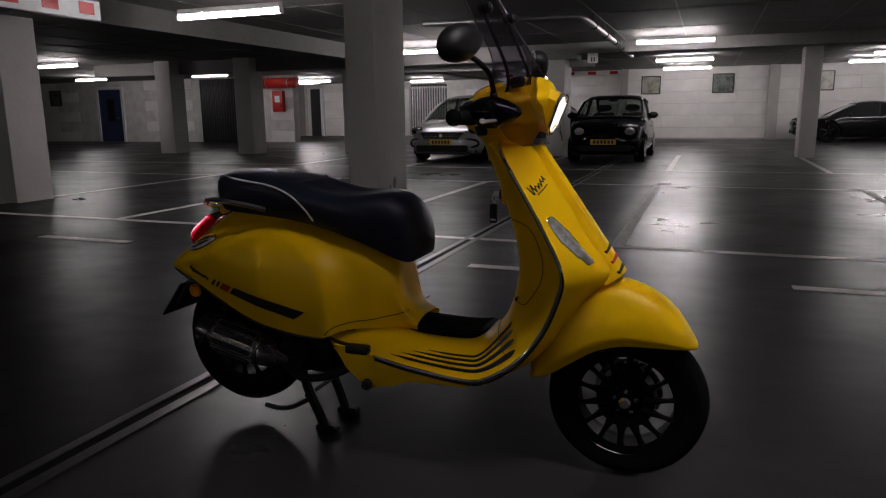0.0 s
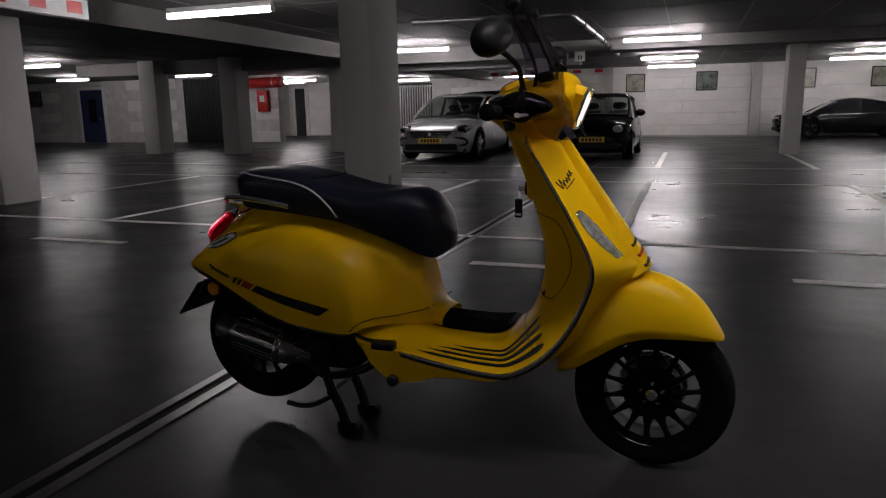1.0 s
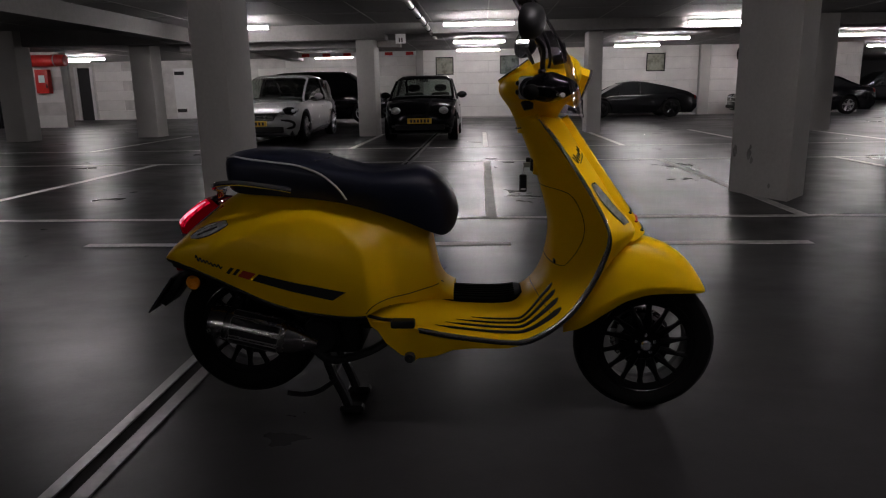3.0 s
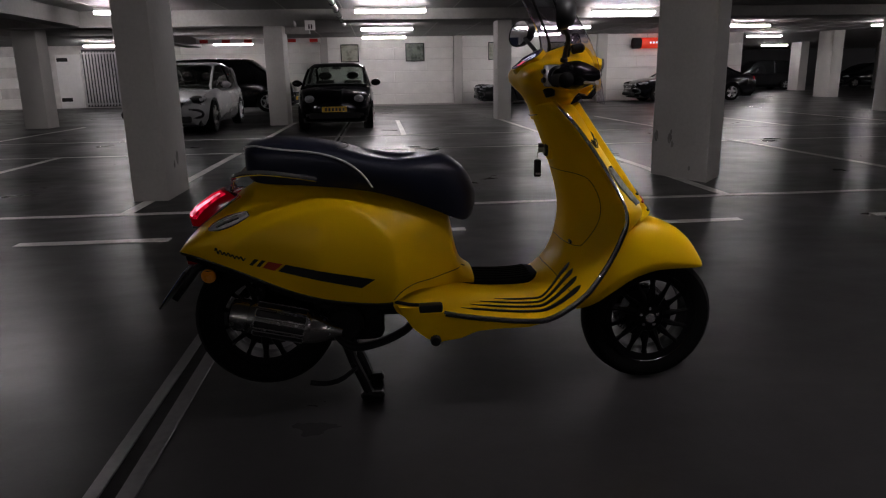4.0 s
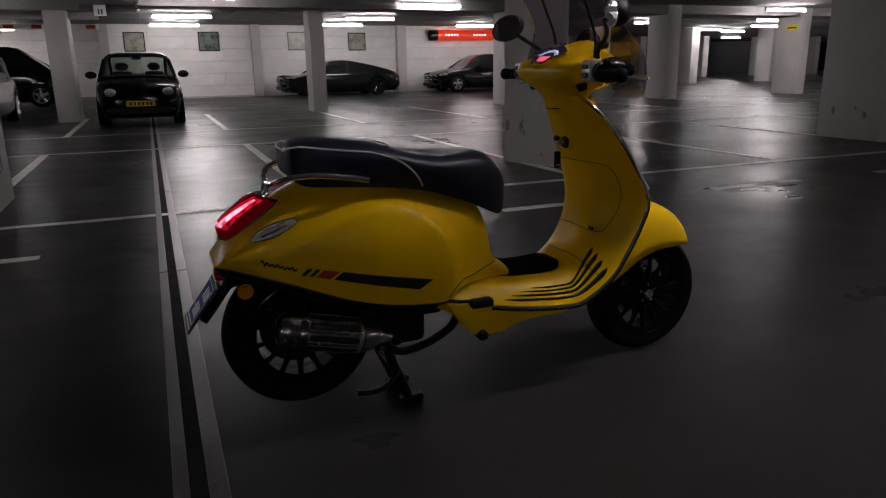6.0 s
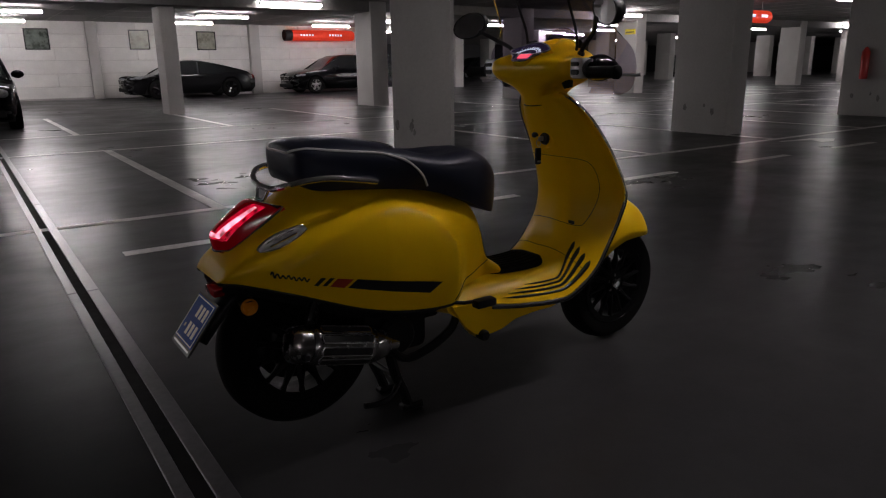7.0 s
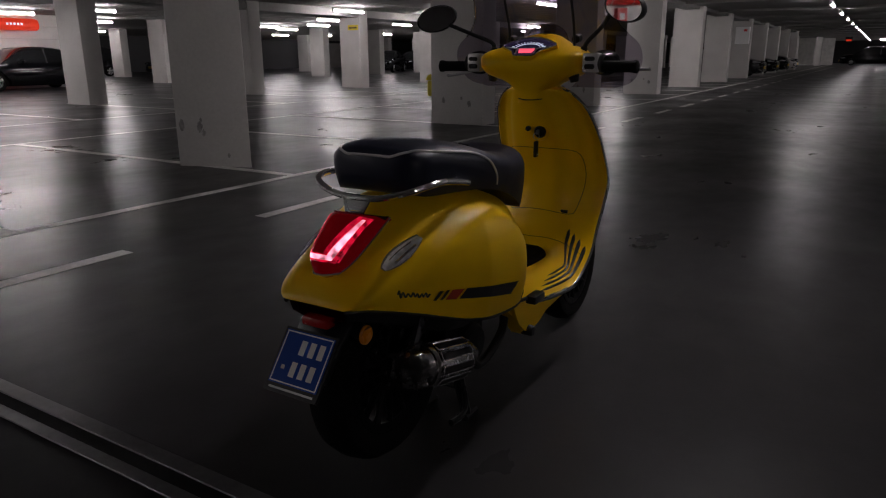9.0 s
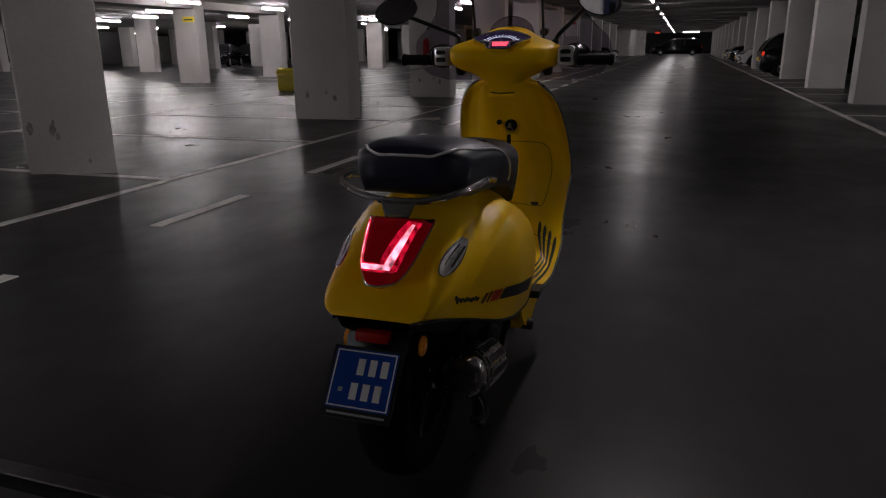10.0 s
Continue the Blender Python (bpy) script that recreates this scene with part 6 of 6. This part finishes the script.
# height boards, pipe, hanging sign
def height_board(x, y0, y1, z0, z1, along="y", label="white height board with red blocks hung from the ceiling"):
    t = thing("height_board", label, "height barrier", "height boards")
    n = 7
    if along == "y":
        part("board", box(x - 0.02, x + 0.02, y0, y1, z0, z1, 0.006), WHITE, t)
        for i in range(n):
            c = y1 - 0.1 - (y1 - y0) * i / n
            part("red_block", box(x + 0.02, x + 0.024, c - 0.22, c, z0 + 0.06, z1 - 0.03), REDPAINT, t)
        for c in (y0 + 0.4, y1 - 0.4):
            part("hanger", tube([(x, c, z1 - 0.01), (x, c, CEIL)], 0.01, 6), STEEL, t)
    else:
        part("board", box(y0, y1, x - 0.02, x + 0.02, z0, z1, 0.006), WHITE, t)
        for i in range(n):
            c = y1 - 0.1 - (y1 - y0) * i / n
            part("red_block", box(c - 0.3, c, x - 0.024, x - 0.02, z0 + 0.03, z1 - 0.03), REDPAINT, t)
        for c in (y0 + 0.4, y1 - 0.4):
            part("hanger", tube([(c, x, z1 - 0.01), (c, x, CEIL)], 0.01, 6), STEEL, t)
    return t


height_board(-7.2, 3.4, 7.0, 2.25, 2.48)
height_board(27.5, -8.9, -3.2, 2.42, 2.6, along="x", label="long white height board with red blocks over the bays")
pipe = thing("ceiling_pipe", "grey drain pipe with clamps under the ceiling", "pipe")
part("run", tube(spline([(-1.9, 18.6, 2.43), (-1.9, 16, 2.47), (-1.9, 12, 2.5), (-1.92, 11.3, 2.5), (-2.05, 11.12, 2.5), (-2.4, 11.1, 2.5), (-4.5, 11.1, 2.52)], 60), 0.05, 12), STEEL, pipe)
for y in (12.4, 13.8, 15.2, 16.4, 17.6):
    part("clamp", tube([(-1.9, y - 0.03, 2.5 - 0.01 * (y - 12)), (-1.9, y + 0.03, 2.5 - 0.01 * (y - 12))], 0.062, 12), BLACKP, pipe)
    part("hanger", tube([(-1.9, y, 2.52), (-1.9, y, CEIL)], 0.008, 6), STEEL, pipe)
hs = thing("hanging_sign", "small white sign hung from the beam", "sign")
part("panel", box(-2.74, -2.5, 16.98, 17.0, 2.19, 2.43, 0.004), WHITE, hs)
part("sign_mark", box(-2.66, -2.63, 16.972, 16.98, 2.22, 2.32), BLACKTAPE, hs)
part("sign_mark", box(-2.60, -2.57, 16.972, 16.98, 2.22, 2.32), BLACKTAPE, hs)
part("hanger", tube([(-2.62, 16.99, 2.42), (-2.62, 16.99, CEIL)], 0.008, 6), STEEL, hs)
ys = thing("warning_sign", "small yellow sign on a white column", "sign")
part("panel", box(17.43, 17.458, 16.95, 17.4, 1.98, 2.16, 0.004), YELLOWBLOCK, ys)
part("sign_bar", box(17.426, 17.431, 17.0, 17.35, 2.04, 2.08), BLACKTAPE, ys)
bn = thing("grit_bin", "yellow plastic grit bin on the garage floor", "bin")
part("tub", box(14.0, 14.5, 11.2, 11.85, 0.0, 0.42, 0.03, seg=2), YELLOWBLOCK, bn)
part("lid", surface([[(14.25 + 0.27 * math.cos(a), y, 0.43 + 0.17 * math.sin(a)) for a in [math.pi * k / 12 for k in range(13)]] for y in (11.18, 11.87)], caps=True), YELLOWBLOCK, bn, "domed yellow lid")
ws = thing("wall_box", "white box high on a column beside the lane", "cabinet")
part("case", box(32.88, 33.13, 6.4, 7.0, 1.55, 2.3, 0.02), WHITE, ws)
part("case_sign", box(32.87, 32.88, 6.5, 6.65, 2.1, 2.2), REDPAINT, ws)
ps = thing("extinguisher", "red fire extinguisher on a column", "extinguisher")
part("cylinder", lathe([(0.001, 0.7), (0.07, 0.7), (0.075, 0.75), (0.075, 1.2), (0.03, 1.28), (0.001, 1.3)], "z", 16, (12.25, 6.9, 0)), REDPAINT, ps)
part("bracket", box(12.29, 12.335, 6.86, 6.94, 0.9, 1.0), STEEL, ps)

# scuffs at the foot of the columns
def scuff(a, b, f, z, r, seed):
    """A dark rubbed patch on the face between the corners a and b of a column."""
    rnd = random.Random(seed)
    a, b = Vector((*a, 0)), Vector((*b, 0))
    tv = (b - a).normalized()
    nv = Vector((tv.y, -tv.x, 0))
    c = a.lerp(b, f) + nv * 0.0006
    pts = [c + tv * (r * math.cos(t) * rnd.uniform(0.6, 1.1)) + Vector((0, 0, z + 1.7 * r * math.sin(t) * rnd.uniform(0.6, 1.1))) for t in [2 * math.pi * k / 20 for k in range(20)]]
    ob = part("scuff_mark", plate_poly(pts, 0.0015, nv), SCUFF, smooth=False)
    tagged(ob, "dark bumper scuff on a white column", "scuff mark", kind="structure")


for f, r, z in ((0.08, 0.05, 0.42), (0.33, 0.045, 0.40), (0.38, 0.03, 0.34), (0.35, 0.02, 0.47), (0.7, 0.02, 0.12)):
    scuff((1.85, 7.08), (2.13, 6.33), f, z, 0.8 * r, int(f * 100))
for k in (1, 2, 3):
    x = 2.15 + 5.2 * k
    for f, r, z in ((0.25, 0.045, 0.38), (0.75, 0.05, 0.34), (0.6, 0.03, 0.42)):
        scuff((x - 0.22, 7.34), (x - 0.22, 6.37), f, z, 0.75 * r, int(f * 100) + k)
scuff((-3.05, 6.27), (-3.05, 7.0), 0.55, 0.36, 0.045, 5)
scuff((-3.05, 6.27), (-3.05, 7.0), 0.4, 0.30, 0.025, 6)

# ---- blocks of the white walls ----
def block_wall(parent, x0, x1, y, holes=(), w=2.6, h=0.445):
    """Large white blocks, set proud of their joints, on the face of a wall that looks to -y."""
    base = {}
    rows = int(CEIL / h + 0.99)
    for r in range(rows):
        z0, z1 = r * h, min(CEIL - 0.01, (r + 1) * h)
        x = x0 - (w / 2 if r % 2 else 0)
        while x < x1 - 0.05:
            a, b = max(x, x0), min(x + w, x1)
            x += w
            if b - a < 0.08 or any(a < hx1 and b > hx0 and z0 < hz1 for hx0, hx1, hz1 in holes):
                continue
            key = (round(b - a, 3), round(z1 - z0, 3))
            if key not in base:
                bm = box(-key[0] / 2 + 0.004, key[0] / 2 - 0.004, -0.016, 0.0, 0.008, key[1] - 0.008)
                fr = [e for e in bm.edges if all(v.co.y < -0.012 for v in e.verts)]
                bmesh.ops.bevel(bm, geom=fr, offset=0.008, segments=1, affect="EDGES")
                base[key] = to_mesh("block", bm, BLOCK, smooth=False)
            ob = new("block", base[key])
            ob.location = ((a + b) / 2, y + 0.0, z0)
            ob.parent = parent


block_wall(bpy.data.objects["wall_north"], -3.0, 1.95, 28.318)
block_wall(bpy.data.objects["wall_north"], 2.3, 7.8, 28.318)
block_wall(bpy.data.objects["wall_north"], 8.2, 14.0, 28.318)
block_wall(bpy.data.objects["wall_recess"], -18.8, -3.3, 32.398, holes=((-15.05, -13.95, 2.3), (-13.95, -11.9, 2.5)))
block_wall(bpy.data.objects["wall_north_west"], -35, -15.7, 24.598, holes=((-26.05, -24.45, 2.45), (-20.25, -17.95, 2.62)))
